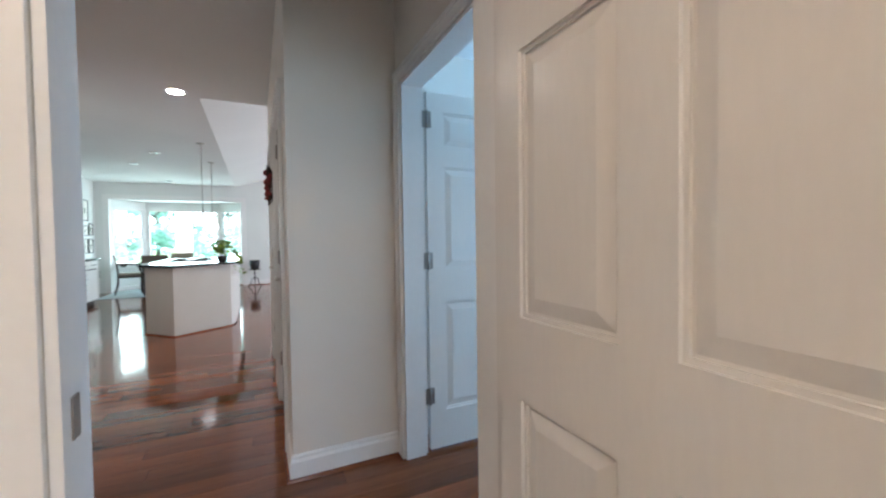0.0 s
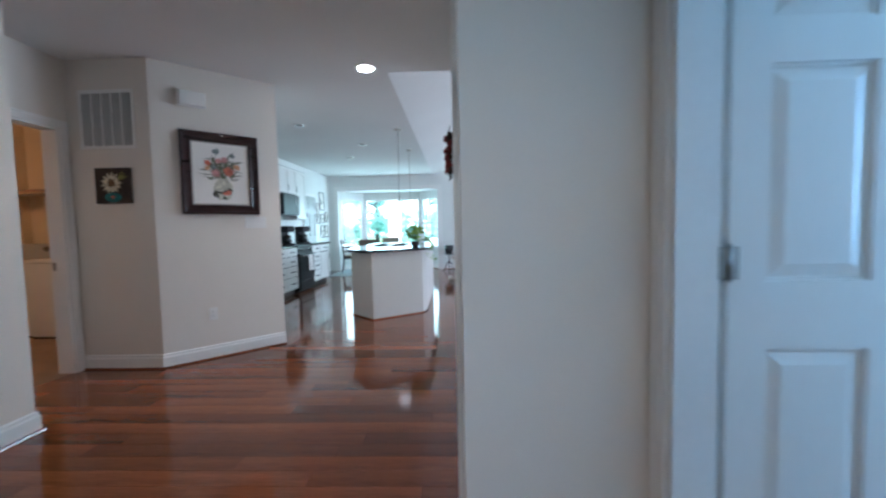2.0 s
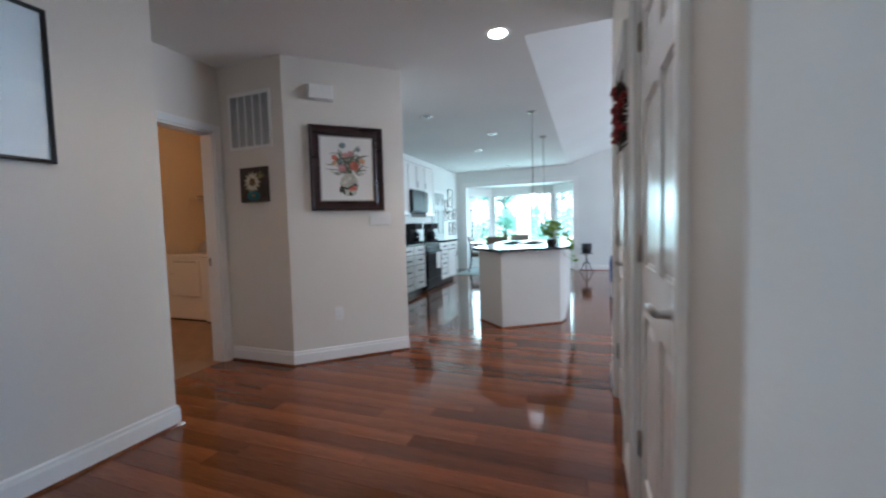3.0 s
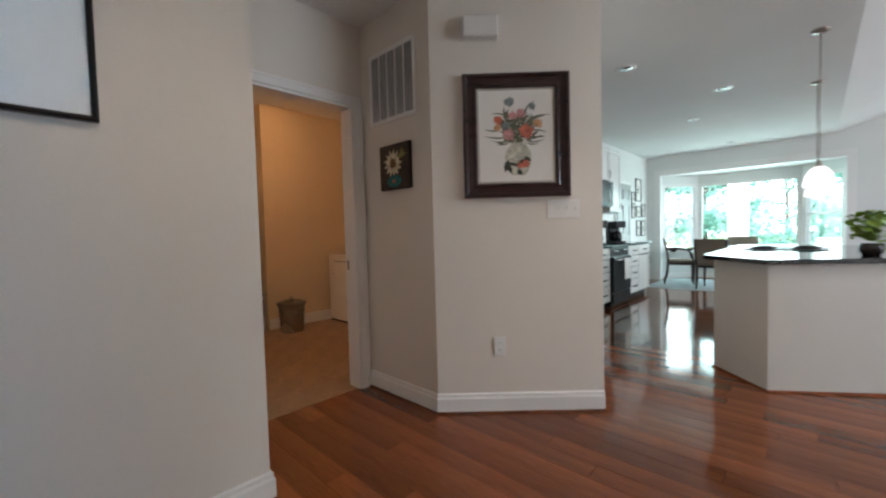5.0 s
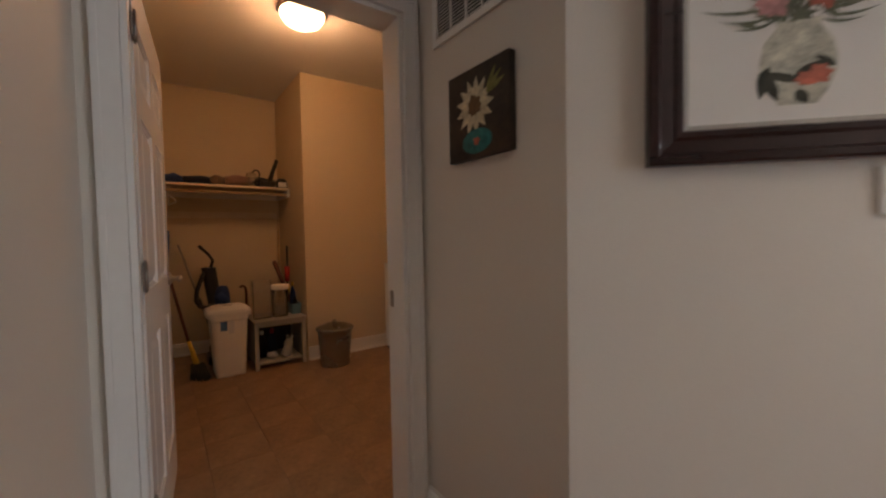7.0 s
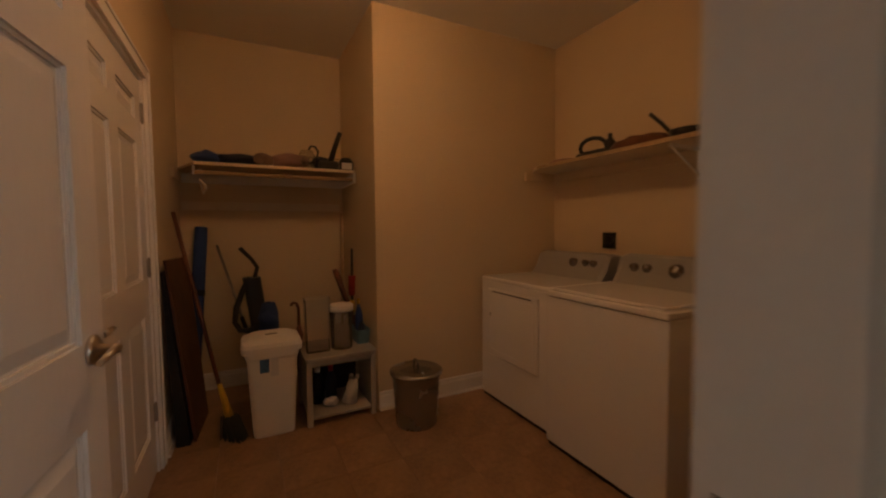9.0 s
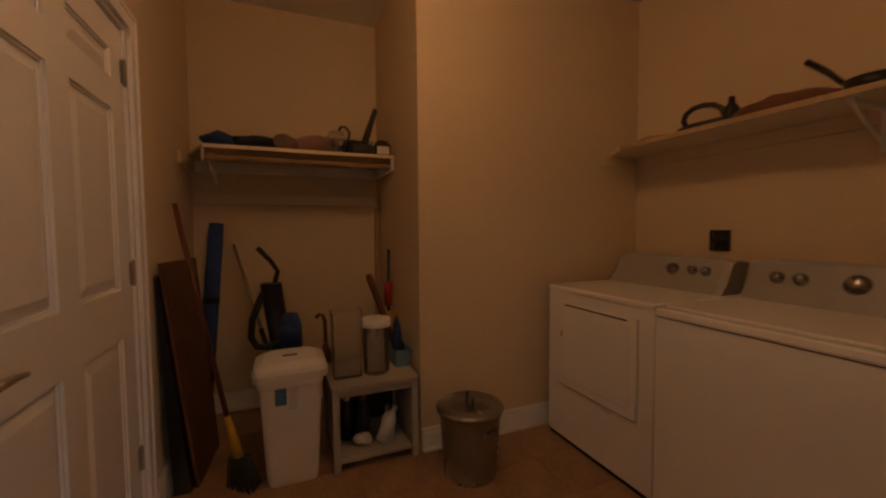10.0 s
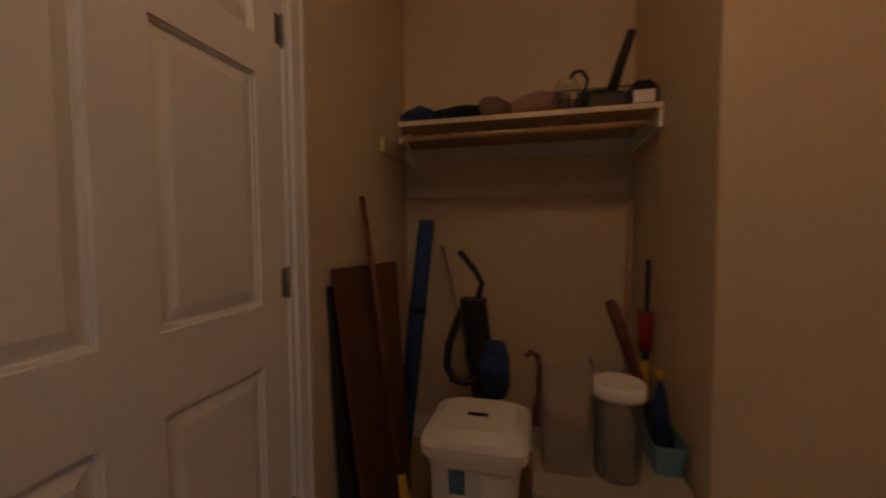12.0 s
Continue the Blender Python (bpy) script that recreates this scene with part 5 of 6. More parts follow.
def utility_sink():
    s = thing("utility_sink", "white plastic utility sink on legs", "sink", pose(-3.50, 5.58, 0) @ Matrix.Diagonal((0.82, 1.0, 1.0, 1.0)))
    part("basin", loft(BM(), [rrect(0.46, 0.52, 0.06, 0.53), rrect(0.54, 0.60, 0.05, 0.84), rrect(0.60, 0.66, 0.05, 0.86), rrect(0.60, 0.66, 0.05, 0.885), rrect(0.53, 0.59, 0.05, 0.885), rrect(0.44, 0.50, 0.06, 0.56)]), WHITEP, s)
    for sx in (-1, 1):
        for sy in (-1, 1):
            part("leg", tube(BM(), [(sx * 0.25, sy * 0.28, 0), (sx * 0.22, sy * 0.25, 0.56)], 0.016, 8), WHITEP, s)
    part("faucet", tube(BM(), [(0, 0.29, 0.885), (0, 0.29, 1.05), (0, 0.24, 1.10), (0, 0.14, 1.08)], 0.011, 8), CHROME, s)


utility_sink()


def wall_box(x, z, w, h, label):
    t = thing("wall_box", label, "utility box", pose(x, 5.948, z))
    bm = BM()
    f = 0.012
    box(bm, -w / 2, -w / 2 + f, -0.012, 0, 0, h), box(bm, w / 2 - f, w / 2, -0.012, 0, 0, h), box(bm, -w / 2 + f, w / 2 - f, -0.012, 0, 0, f), box(bm, -w / 2 + f, w / 2 - f, -0.012, 0, h - f, h)
    return t, bm


def laundry_boxes():
    t, bm = wall_box(-4.996, 1.115, 0.11, 0.12, "black dryer outlet box on the wall")
    part("frame", bm, BLACKP, t)
    part("socket", lathe(BM(), [(0, 0), (0.035, 0), (0.033, 0.02), (0, 0.02)], (0, -0.001, 0.065), 18, Matrix.Rotation(radians(90), 4, "X")), BLACKP, t)
    part("back", box(BM(), -0.038, 0.038, -0.003, 0, 0.012, 0.118), DARKGAP, t)
    t, bm = wall_box(-4.237, 1.107, 0.15, 0.16, "pale washer supply box with a dark hose valve")
    part("frame", bm, LAUNDRY_PAINT, t)
    part("back", box(BM(), -0.063, 0.063, -0.003, 0, 0.012, 0.148), LAUNDRY_PAINT, t)
    for x in (0.042,):
        part("valve", tube(BM(), [(x, -0.012, 0.10), (x, -0.05, 0.10), (x, -0.055, 0.03)], [0.012, 0.012, 0.016], 8), BLACKP, t)
    t = thing("access_panel", "small painted access panel on the wall", "panel", pose(-4.25, 5.948, 1.42))
    part("cover", box(BM(), -0.07, 0.07, -0.006, 0, 0, 0.11, 0.002), LAUNDRY_PAINT, t)


laundry_boxes()


def right_shelf():
    s = thing("wall_shelf", "long pale wall shelf over the washer and dryer", "shelf")
    part("board", loft(BM(), [[(-5.38, 5.585, z), (-3.25, 5.585, z), (-3.25, 5.947, z), (-5.575, 5.947, z), (-5.575, 5.70, z)] for z in (1.735, 1.755)]), SHELFPAINT, s)
    part("front_edge", box(BM(), -5.38, -3.25, 5.577, 5.584, 1.732, 1.757, 0.002), PALEWOOD, s)
    part("cleat", box(BM(), -5.575, -3.25, 5.93, 5.948, 1.665, 1.734), LAUNDRY_PAINT, s)
    part("end_cleat", box(BM(), -5.578, -5.560, 5.62, 5.929, 1.665, 1.734), LAUNDRY_PAINT, s)
    for x in (-4.34, -3.45):
        bm = BM()
        box(bm, x - 0.012, x + 0.012, 5.63, 5.928, 1.715, 1.734)
        box(bm, x - 0.012, x + 0.012, 5.905, 5.928, 1.55, 1.7145)
        tube(bm, [(x, 5.64, 1.716), (x, 5.915, 1.57)], 0.007, 6)
        part("bracket", bm, TRIM, s)


right_shelf()


def on_right_shelf():
    z = 1.7555
    t = thing("clothes_iron", "dark clothes iron on the shelf", "iron", pose(-4.97, 5.73, z, 0, 0, 20))
    part("soleplate", loft(BM(), [[(-0.13, 0, 0), (-0.06, -0.05, 0), (0.12, -0.055, 0), (0.12, 0.055, 0), (-0.06, 0.05, 0)], [(-0.12, 0, 0.04), (-0.05, -0.04, 0.05), (0.12, -0.05, 0.06), (0.12, 0.05, 0.06), (-0.05, 0.04, 0.05)]]), PAN, t)
    part("handle", tube(BM(), [(-0.075, 0, 0.045), (-0.090, 0, 0.080), (-0.078, 0, 0.115), (-0.045, 0, 0.138), (0.0, 0, 0.146), (0.05, 0, 0.138), (0.085, 0, 0.112), (0.105, 0, 0.06)], 0.014, 10), BLACKP, t)
    single("folded_bag", blob(BM(), (0, 0, 0.040), (0.20, 0.10, 0.045), 4, 0.3), BROWNBOARD, "dark brown crumpled bag lying on the shelf", "bag", pose(-4.60, 5.74, z))
    single("spray_bottle", lathe(BM(), [(0, 0), (0.035, 0), (0.036, 0.09), (0.014, 0.12), (0.013, 0.15), (0, 0.15)], n=16), BLACKP, "dark small bottle on the shelf", "bottle", pose(-4.83, 5.74, z))
    single("cloth_pile", blob(BM(), (0, 0, 0.02), (0.13, 0.09, 0.025), 9, 0.3), PINKCL, "thin pile of pale folded cloth on the shelf", "cloth", pose(-5.25, 5.74, z))
    t = thing("frying_pan", "dark iron saucepan with a long handle", "pan", pose(-4.30, 5.73, z))
    part("bowl", lathe(BM(), [(0, 0), (0.085, 0), (0.10, 0.055), (0.097, 0.055), (0.082, 0.006), (0, 0.006)], n=24), PAN, t)
    part("handle", tube(BM(), [(-0.085, -0.03, 0.052), (-0.135, -0.035, 0.115), (-0.205, -0.04, 0.185)], [0.010, 0.012, 0.013], 8), BLACKP, t)
    t = thing("glass_jar", "small glass jar with a dark lid", "jar", pose(-4.185, 5.70, z))
    part("jar", lathe(BM(), [(0, 0), (0.04, 0), (0.042, 0.08), (0.034, 0.10), (0, 0.10)], n=18), JARPL, t)
    part("lid", lathe(BM(), [(0, 0.10), (0.038, 0.10), (0.038, 0.118), (0, 0.12)], n=18), BLACKP, t)
    single("tool_case", box(BM(), -0.055, 0.055, -0.08, 0.08, 0, 0.115, 0.012), NAVY, "dark navy case on the shelf", "case", pose(-4.085, 5.74, z))
    single("red_box", box(BM(), -0.17, 0.17, -0.12, 0.12, 0, 0.075, 0.006), RED, "flat red box on the shelf", "box", pose(-3.84, 5.74, z))
    single("yellow_box", box(BM(), -0.14, 0.14, -0.09, 0.09, 0, 0.06, 0.006), YELLOW, "flat yellow box on top of the red box", "box", pose(-3.79, 5.75, z + 0.0755, 0, 0, 6))
    single("black_canister", lathe(BM(), [(0, 0), (0.042, 0), (0.044, 0.08), (0.036, 0.105), (0, 0.11)], n=20), BLACKP, "black canister standing on the red box", "canister", pose(-3.965, 5.70, z + 0.0755))


on_right_shelf()


def left_shelf():
    s = thing("closet_shelf", "pale alcove shelf with a hanging rod", "shelf")
    part("board", prism(BM(), [(-6.575, 3.09), (-6.44, 3.09), (-6.06, 3.235), (-6.06, 4.327), (-6.575, 4.327)], 1.718, 1.735), PALEWOOD, s)
    part("front_edge", box(BM(), -6.059, -6.051, 3.235, 4.324, 1.716, 1.738, 0.002), SHELFPAINT, s)
    part("rod", tube(BM(), [(-6.11, 3.235, 1.672), (-6.11, 4.308, 1.672)], 0.014, 10), PALEWOOD, s, "round wooden hanging rod")
    part("rod_bracket", box(BM(), -6.126, -6.094, 3.222, 3.236, 1.652, 1.7175, 0.002), TRIM, s)
    for y in (3.087, 4.308):
        part("end_cleat", box(BM(), -6.575, -6.065 if y > 4 else -6.20, y, y + 0.019, 1.645, 1.717), TRIM if y > 4 else LAUNDRY_PAINT, s)
    part("back_cleat", box(BM(), -6.578, -6.560, 3.107, 4.307, 1.645, 1.717), TRIM, s)
    part("low_rail", box(BM(), -6.578, -6.560, 3.10, 4.30, 1.435, 1.50, 0.002), SHELFPAINT, s, "cream rail on the back wall")
    h = thing("coat_hanger", "white plastic coat hanger on the rod", "hanger", pose(-6.11, 3.265, 1.672))
    part("hook", tube(BM(), [(0.0, 0.02, 0.002), (0.0, 0.012, 0.020), (0.0, -0.008, 0.020), (0.0, -0.018, 0.0), (0, -0.004, -0.03), (0, 0, -0.055)], 0.005, 6), WHITEP, h)
    part("arms", tube(BM(), [(-0.20, 0.0, -0.125), (0.0, 0, -0.052), (0.16, 0.04, -0.10), (0.19, 0.05, -0.125), (-0.20, 0.0, -0.128)], 0.006, 6), WHITEP, h)


left_shelf()


def on_left_shelf():
    z = 1.7355
    single("folded_shirt", blob(BM(), (0, 0, 0.042), (0.11, 0.09, 0.050), 2, 0.35), BLUE, "crumpled blue cloth on the alcove shelf", "cloth", pose(-6.19, 3.30, z))
    single("navy_bag", blob(BM(), (0, 0, 0.042), (0.12, 0.17, 0.050), 5, 0.35), NAVY, "dark navy bag on the alcove shelf", "bag", pose(-6.21, 3.53, z))
    r = BM()
    tube(r, [(0, -0.11, 0.05), (0, -0.05, 0.052), (0, 0.06, 0.05), (0, 0.10, 0.048)], [0.036, 0.052, 0.05, 0.03], 16)
    single("rolled_mat", r, TANCL, "rolled brown-grey mat on the alcove shelf", "mat", pose(-6.17, 3.68, z, 0, 0, 62))
    single("pink_towel", blob(BM(), (0, 0, 0.06), (0.12, 0.14, 0.068), 7, 0.2), PINKCL, "folded faded pink towel on the alcove shelf", "towel", pose(-6.21, 3.86, z))
    t = thing("wire_basket", "black wire basket of odds and ends", "basket", pose(-6.20, 4.08, z))
    bm = BM()
    for k in range(9):
        y = -0.14 + 0.035 * k
        tube(bm, [(0.11, y, 0.0035), (0.12, y, 0.085)], 0.0022, 5)
    for zz in (0.0035, 0.045, 0.085):
        tube(bm, [(0.115, -0.145, zz), (0.115, 0.145, zz), (-0.11, 0.145, zz), (-0.11, -0.145, zz), (0.115, -0.145, zz)], 0.0028, 5)
    part("wires", bm, BLACKP, t)
    part("contents", blob(BM(), (0.0, 0.03, 0.06), (0.09, 0.10, 0.055), 11, 0.5), NAVY, t)
    t = thing("glass_jug", "round clear glass jug with a dark loop handle", "jug", pose(-6.14, 3.97, z))
    part("bowl", lathe(BM(), [(0.02, 0.0), (0.055, 0.02), (0.068, 0.07), (0.055, 0.12), (0.040, 0.145), (0.037, 0.145), (0.052, 0.118), (0.064, 0.07), (0.05, 0.024), (0.0, 0.008)], n=22), JARPL, t)
    part("handle", tube(BM(), [(0, 0.010, 0.145), (0, 0.030, 0.180), (0, 0.060, 0.180), (0, 0.085, 0.145), (0, 0.072, 0.095), (0, 0.056, 0.085)], 0.008, 8), BLACKP, t)
    t = thing("cordless_tool", "black cordless tool with a tall handle", "power tool", pose(-6.12, 4.14, z))
    part("body", box(BM(), -0.10, 0.04, -0.09, 0.06, 0.0, 0.07, 0.015), BLACKP, t)
    part("handle", tube(BM(), [(0.0, 0.0, 0.06), (0.03, 0.03, 0.17), (0.055, 0.07, 0.29)], [0.024, 0.019, 0.018], 10), BLACKP, t)
    t = thing("kitchen_scale", "small black and white box scale on the shelf", "scale", pose(-6.12, 4.26, z))
    part("body", loft(BM(), [rrect(0.08, 0.11, 0.01, 0.0), rrect(0.08, 0.11, 0.012, 0.07), rrect(0.05, 0.06, 0.01, 0.105)]), BLACKP, t)
    part("face", box(BM(), 0.041, 0.044, -0.040, 0.040, 0.012, 0.062), WHITEP, t)


on_left_shelf()


def hamper():
    t = thing("laundry_hamper", "tall white plastic bin with a lid and blue label", "bin", pose(-5.68, 3.655, 0) @ Matrix.Diagonal((1.0, 1.0, 1.055, 1.0)))
    part("body", loft(BM(), [rrect(0.25, 0.23, 0.03, 0.0), rrect(0.26, 0.24, 0.035, 0.02), rrect(0.30, 0.29, 0.04, 0.46), rrect(0.315, 0.305, 0.045, 0.475), rrect(0.315, 0.305, 0.045, 0.50)]), WHITEP, t)
    lid = part("lid", loft(BM(), [rrect(0.33, 0.345, 0.05, 0.501), rrect(0.335, 0.35, 0.05, 0.535), rrect(0.32, 0.335, 0.06, 0.555), rrect(0.24, 0.25, 0.06, 0.578), rrect(0.20, 0.21, 0.05, 0.580)]), WHITEP, t)
    part("lid_slot", box(BM(), 0.005, 0.025, -0.035, 0.035, 0.5805, 0.583, 0.001), BLACKP, lid)
    part("lid_tab", box(BM(), 0.085, 0.12, -0.05, 0.05, 0.570, 0.577, 0.003), WHITEP, lid)
    lab = BM()
    vs = [lab.verts.new(p) for p in ((0.1455, -0.075, 0.375), (0.1455, -0.022, 0.375), (0.1545, -0.022, 0.470), (0.1545, -0.075, 0.470))]
    lab.faces.new(vs)
    lb = part("label", lab, mat("blue_paper_label", (0.06, 0.17, 0.36), 0.6, var=0.2, scale=30), t, "blue and white paper label")
    lab = BM()
    lab.faces.new([lab.verts.new(p) for p in ((0.1459, -0.014, 0.362), (0.1459, 0.030, 0.362), (0.1549, 0.030, 0.470), (0.1549, -0.014, 0.470))])
    part("label_panel", lab, MATBOARD, lb)


hamper()


def crate_table():
    t = thing("storage_stand", "weathered grey plastic open stand", "storage stand", pose(-5.535, 4.075, 0))
    W, D, Hh = 0.46, 0.44, 0.449
    part("top", loft(BM(), [rrect(D, W, 0.02, Hh - 0.03, 3, -D / 2), rrect(D + 0.01, W + 0.01, 0.025, Hh - 0.022, 3, -D / 2), rrect(D + 0.01, W + 0.01, 0.025, Hh, 3, -D / 2)]), GREYPL, t)
    for y in (-W / 2 + 0.02, W / 2 - 0.02):
        for x in (-0.02, -D + 0.02):
            part("leg", box(BM(), x - 0.016, x + 0.016, y - 0.018, y + 0.018, 0, Hh - 0.031, 0.004), GREYPL, t)
        part("side_panel", box(BM(), -D + 0.037, -0.037, y - 0.006, y + 0.006, 0.04, Hh - 0.031), GREYPL, t)
    # black here puts the dark inside of the open stand into the colour
    part("back_panel", box(BM(), -D + 0.012, -D + 0.018, -W / 2 + 0.039, W / 2 - 0.039, 0.04, Hh - 0.031), BLACKP, t, "back panel coloured black to give the stand a dark inside")
    part("front_rail", box(BM(), -0.032, -0.008, -W / 2 + 0.039, W / 2 - 0.039, Hh - 0.06, Hh - 0.031, 0.003), GREYPL, t)
    part("shelf", box(BM(), -D + 0.02, -0.012, -W / 2 + 0.039, W / 2 - 0.039, 0.045, 0.06), GREYPL, t)


crate_table()


def bottle(x, y, z, r, h, m, label, capm=None, turn=None):
    t = thing("cleaner_bottle", label, "bottle", pose(x, y, z) @ (turn or Matrix()), "bottles in the stand")
    part("bottle", lathe(BM(), [(0, 0), (r, 0), (r * 1.02, h * 0.55), (r * 0.75, h * 0.70), (r * 0.35, h * 0.82), (r * 0.35, h * 0.86), (0, h * 0.86)], n=16), m, t)
    part("cap", lathe(BM(), [(0, h * 0.86), (r * 0.42, h * 0.86), (r * 0.38, h), (0, h)], n=14), capm or WHITEP, t)


def stand_things():
    zf = 0.0605
    bottle(-5.78, 3.95, zf, 0.045, 0.25, BLACKP, "dark cleaner bottle inside the stand")
    bottle(-5.72, 4.03, zf, 0.040, 0.27, NAVY, "navy cleaner bottle with a red cap", RED)
    lie = Matrix.Rotation(radians(-24), 4, "X")
    bottle(-5.64, 4.12, zf + 0.016, 0.036, 0.20, WHITEP, "white cleaner bottle leaning inside the stand", WHITEP, lie)
    bottle(-5.66, 4.16, zf, 0.038, 0.20, WHITEP, "white cleaner bottle inside the stand", CONSOLE)
    single("rag", blob(BM(), (0, 0, 0.035), (0.05, 0.045, 0.03), 3, 0.4), PAPER, "crumpled pale rag inside the stand", "rag", pose(-5.67, 4.02, zf))
    z = 0.4495
    t = thing("storage_jar", "cloudy plastic canister with a white lid", "canister", pose(-5.70, 4.108, z))
    part("canister", lathe(BM(), [(0, 0), (0.068, 0), (0.072, 0.01), (0.078, 0.26), (0.074, 0.26), (0.068, 0.012), (0, 0.008)], n=26), JARPL, t)
    part("lid", lathe(BM(), [(0, 0.262), (0.082, 0.262), (0.084, 0.275), (0.083, 0.300), (0.078, 0.306), (0.070, 0.300), (0, 0.300)], n=26), WHITEP, t, "white screw lid")
    t = thing("storage_jar", "tall clear plastic canister without a lid", "canister", pose(-5.71, 3.945, z))
    part("canister", loft(BM(), [rrect(0.12, 0.15, 0.02, 0.0), rrect(0.125, 0.155, 0.022, 0.01), rrect(0.15, 0.165, 0.025, 0.355), rrect(0.155, 0.17, 0.025, 0.36), rrect(0.14, 0.155, 0.022, 0.36), rrect(0.11, 0.14, 0.02, 0.015)]), JARPL, t)
    t = thing("small_basket", "pale blue plastic basket of spray bottles", "basket", pose(-5.80, 4.268, z))
    part("basket", loft(BM(), [rrect(0.17, 0.085, 0.02, 0.0), rrect(0.20, 0.105, 0.025, 0.10), rrect(0.19, 0.095, 0.022, 0.10), rrect(0.16, 0.075, 0.02, 0.008)]), TEAL, t)
    bottle(-5.84, 4.268, z + 0.009, 0.028, 0.30, BLUE, "blue cleaner bottle in the basket", YELLOW)
    bottle(-5.76, 4.268, z + 0.009, 0.026, 0.17, NAVY, "navy cleaner bottle in the basket", BLUE)
    # long-handled things in the corner behind the stand
    single("wooden_bat", tube(BM(), [(-5.87, 4.285, 0.456), (-5.905, 4.21, 0.70), (-5.945, 4.13, 0.95), (-5.95, 4.12, 0.975)], [0.014, 0.020, 0.023, 0.016], 10), STICK, "dark red wooden stick leaning on the stand", "stick")
    t = thing("toy_broom", "small broom with a red and yellow grip", "broom", pose(-6.12, 4.285, 0))
    part("handle", tube(BM(), [(0, 0, 0.30), (0, 0.01, 1.12)], 0.010, 8), BLACKP, t)
    part("grip", tube(BM(), [(0, 0.003, 0.74), (0, 0.006, 0.90)], [0.026, 0.030], 10), RED, t, "red grip")
    part("collar", tube(BM(), [(0, 0.001, 0.60), (0, 0.003, 0.70)], [0.030, 0.022], 10), YELLOW, t, "yellow collar")
    part("brush", box(BM(), -0.12, 0.12, -0.025, 0.03, 0.0, 0.30, 0.01), BRISTLE, t)
    single("pine_batten", box(BM(), -0.018, 0.018, -0.010, 0.010, 0, 1.42, 0.001), PALEWOOD, "pale pine batten leaning in the corner", "batten", pose(-6.42, 4.27, 0, -1.5, -4, 0))
    t = thing("umbrella", "dark red umbrella with a curved handle", "umbrella", pose(-5.98, 3.86, 0))
    part("canopy", lathe(BM(), [(0.004, 0.0), (0.012, 0.08), (0.030, 0.50), (0.012, 0.58), (0, 0.58)], n=12), STICK, t)
    part("crook", tube(BM(), [(0, 0, 0.56), (0, 0, 0.70), (0, -0.012, 0.735), (0, -0.035, 0.745), (0, -0.055, 0.725)], 0.011, 8), STICK, t, "curved wooden handle")


stand_things()


def metal_can():
    t = thing("galvanised_bin", "small galvanised steel bin with a domed lid", "bin", pose(-5.30, 4.50, 0))
    prof = [(0, 0), (0.130, 0), (0.134, 0.012)]
    for i in range(12):
        z = 0.03 + 0.27 * i / 11
        prof.append((0.134 + 0.022 * z / 0.33 + (0.002 if i % 2 else -0.002), z))
    prof += [(0.160, 0.325), (0.164, 0.335), (0, 0.335)]
    part("can", lathe(BM(), prof, n=36), GALV, t)
    lid = part("lid", lathe(BM(), [(0.160, 0.336), (0.172, 0.334), (0.174, 0.350), (0.165, 0.358), (0.120, 0.374), (0.115, 0.370), (0.070, 0.384), (0.065, 0.380), (0, 0.390)], n=36), GALV, t)
    part("handle", tube(BM(), [(-0.035, 0, 0.386), (-0.032, 0, 0.408), (-0.015, 0, 0.418), (0.015, 0, 0.418), (0.032, 0, 0.408), (0.035, 0, 0.386)], 0.006, 8), GALV, lid)
    for a in (20, 200):
        c, s = math.cos(radians(a)), math.sin(radians(a))
        part("ear", tube(BM(), [(0.152 * c - 0.03 * s, 0.152 * s + 0.03 * c, 0.27), (0.172 * c - 0.02 * s, 0.172 * s + 0.02 * c, 0.25), (0.172 * c + 0.02 * s, 0.172 * s - 0.02 * c, 0.25), (0.152 * c + 0.03 * s, 0.152 * s - 0.03 * c, 0.27)], 0.005, 6), GALV, t)


metal_can()


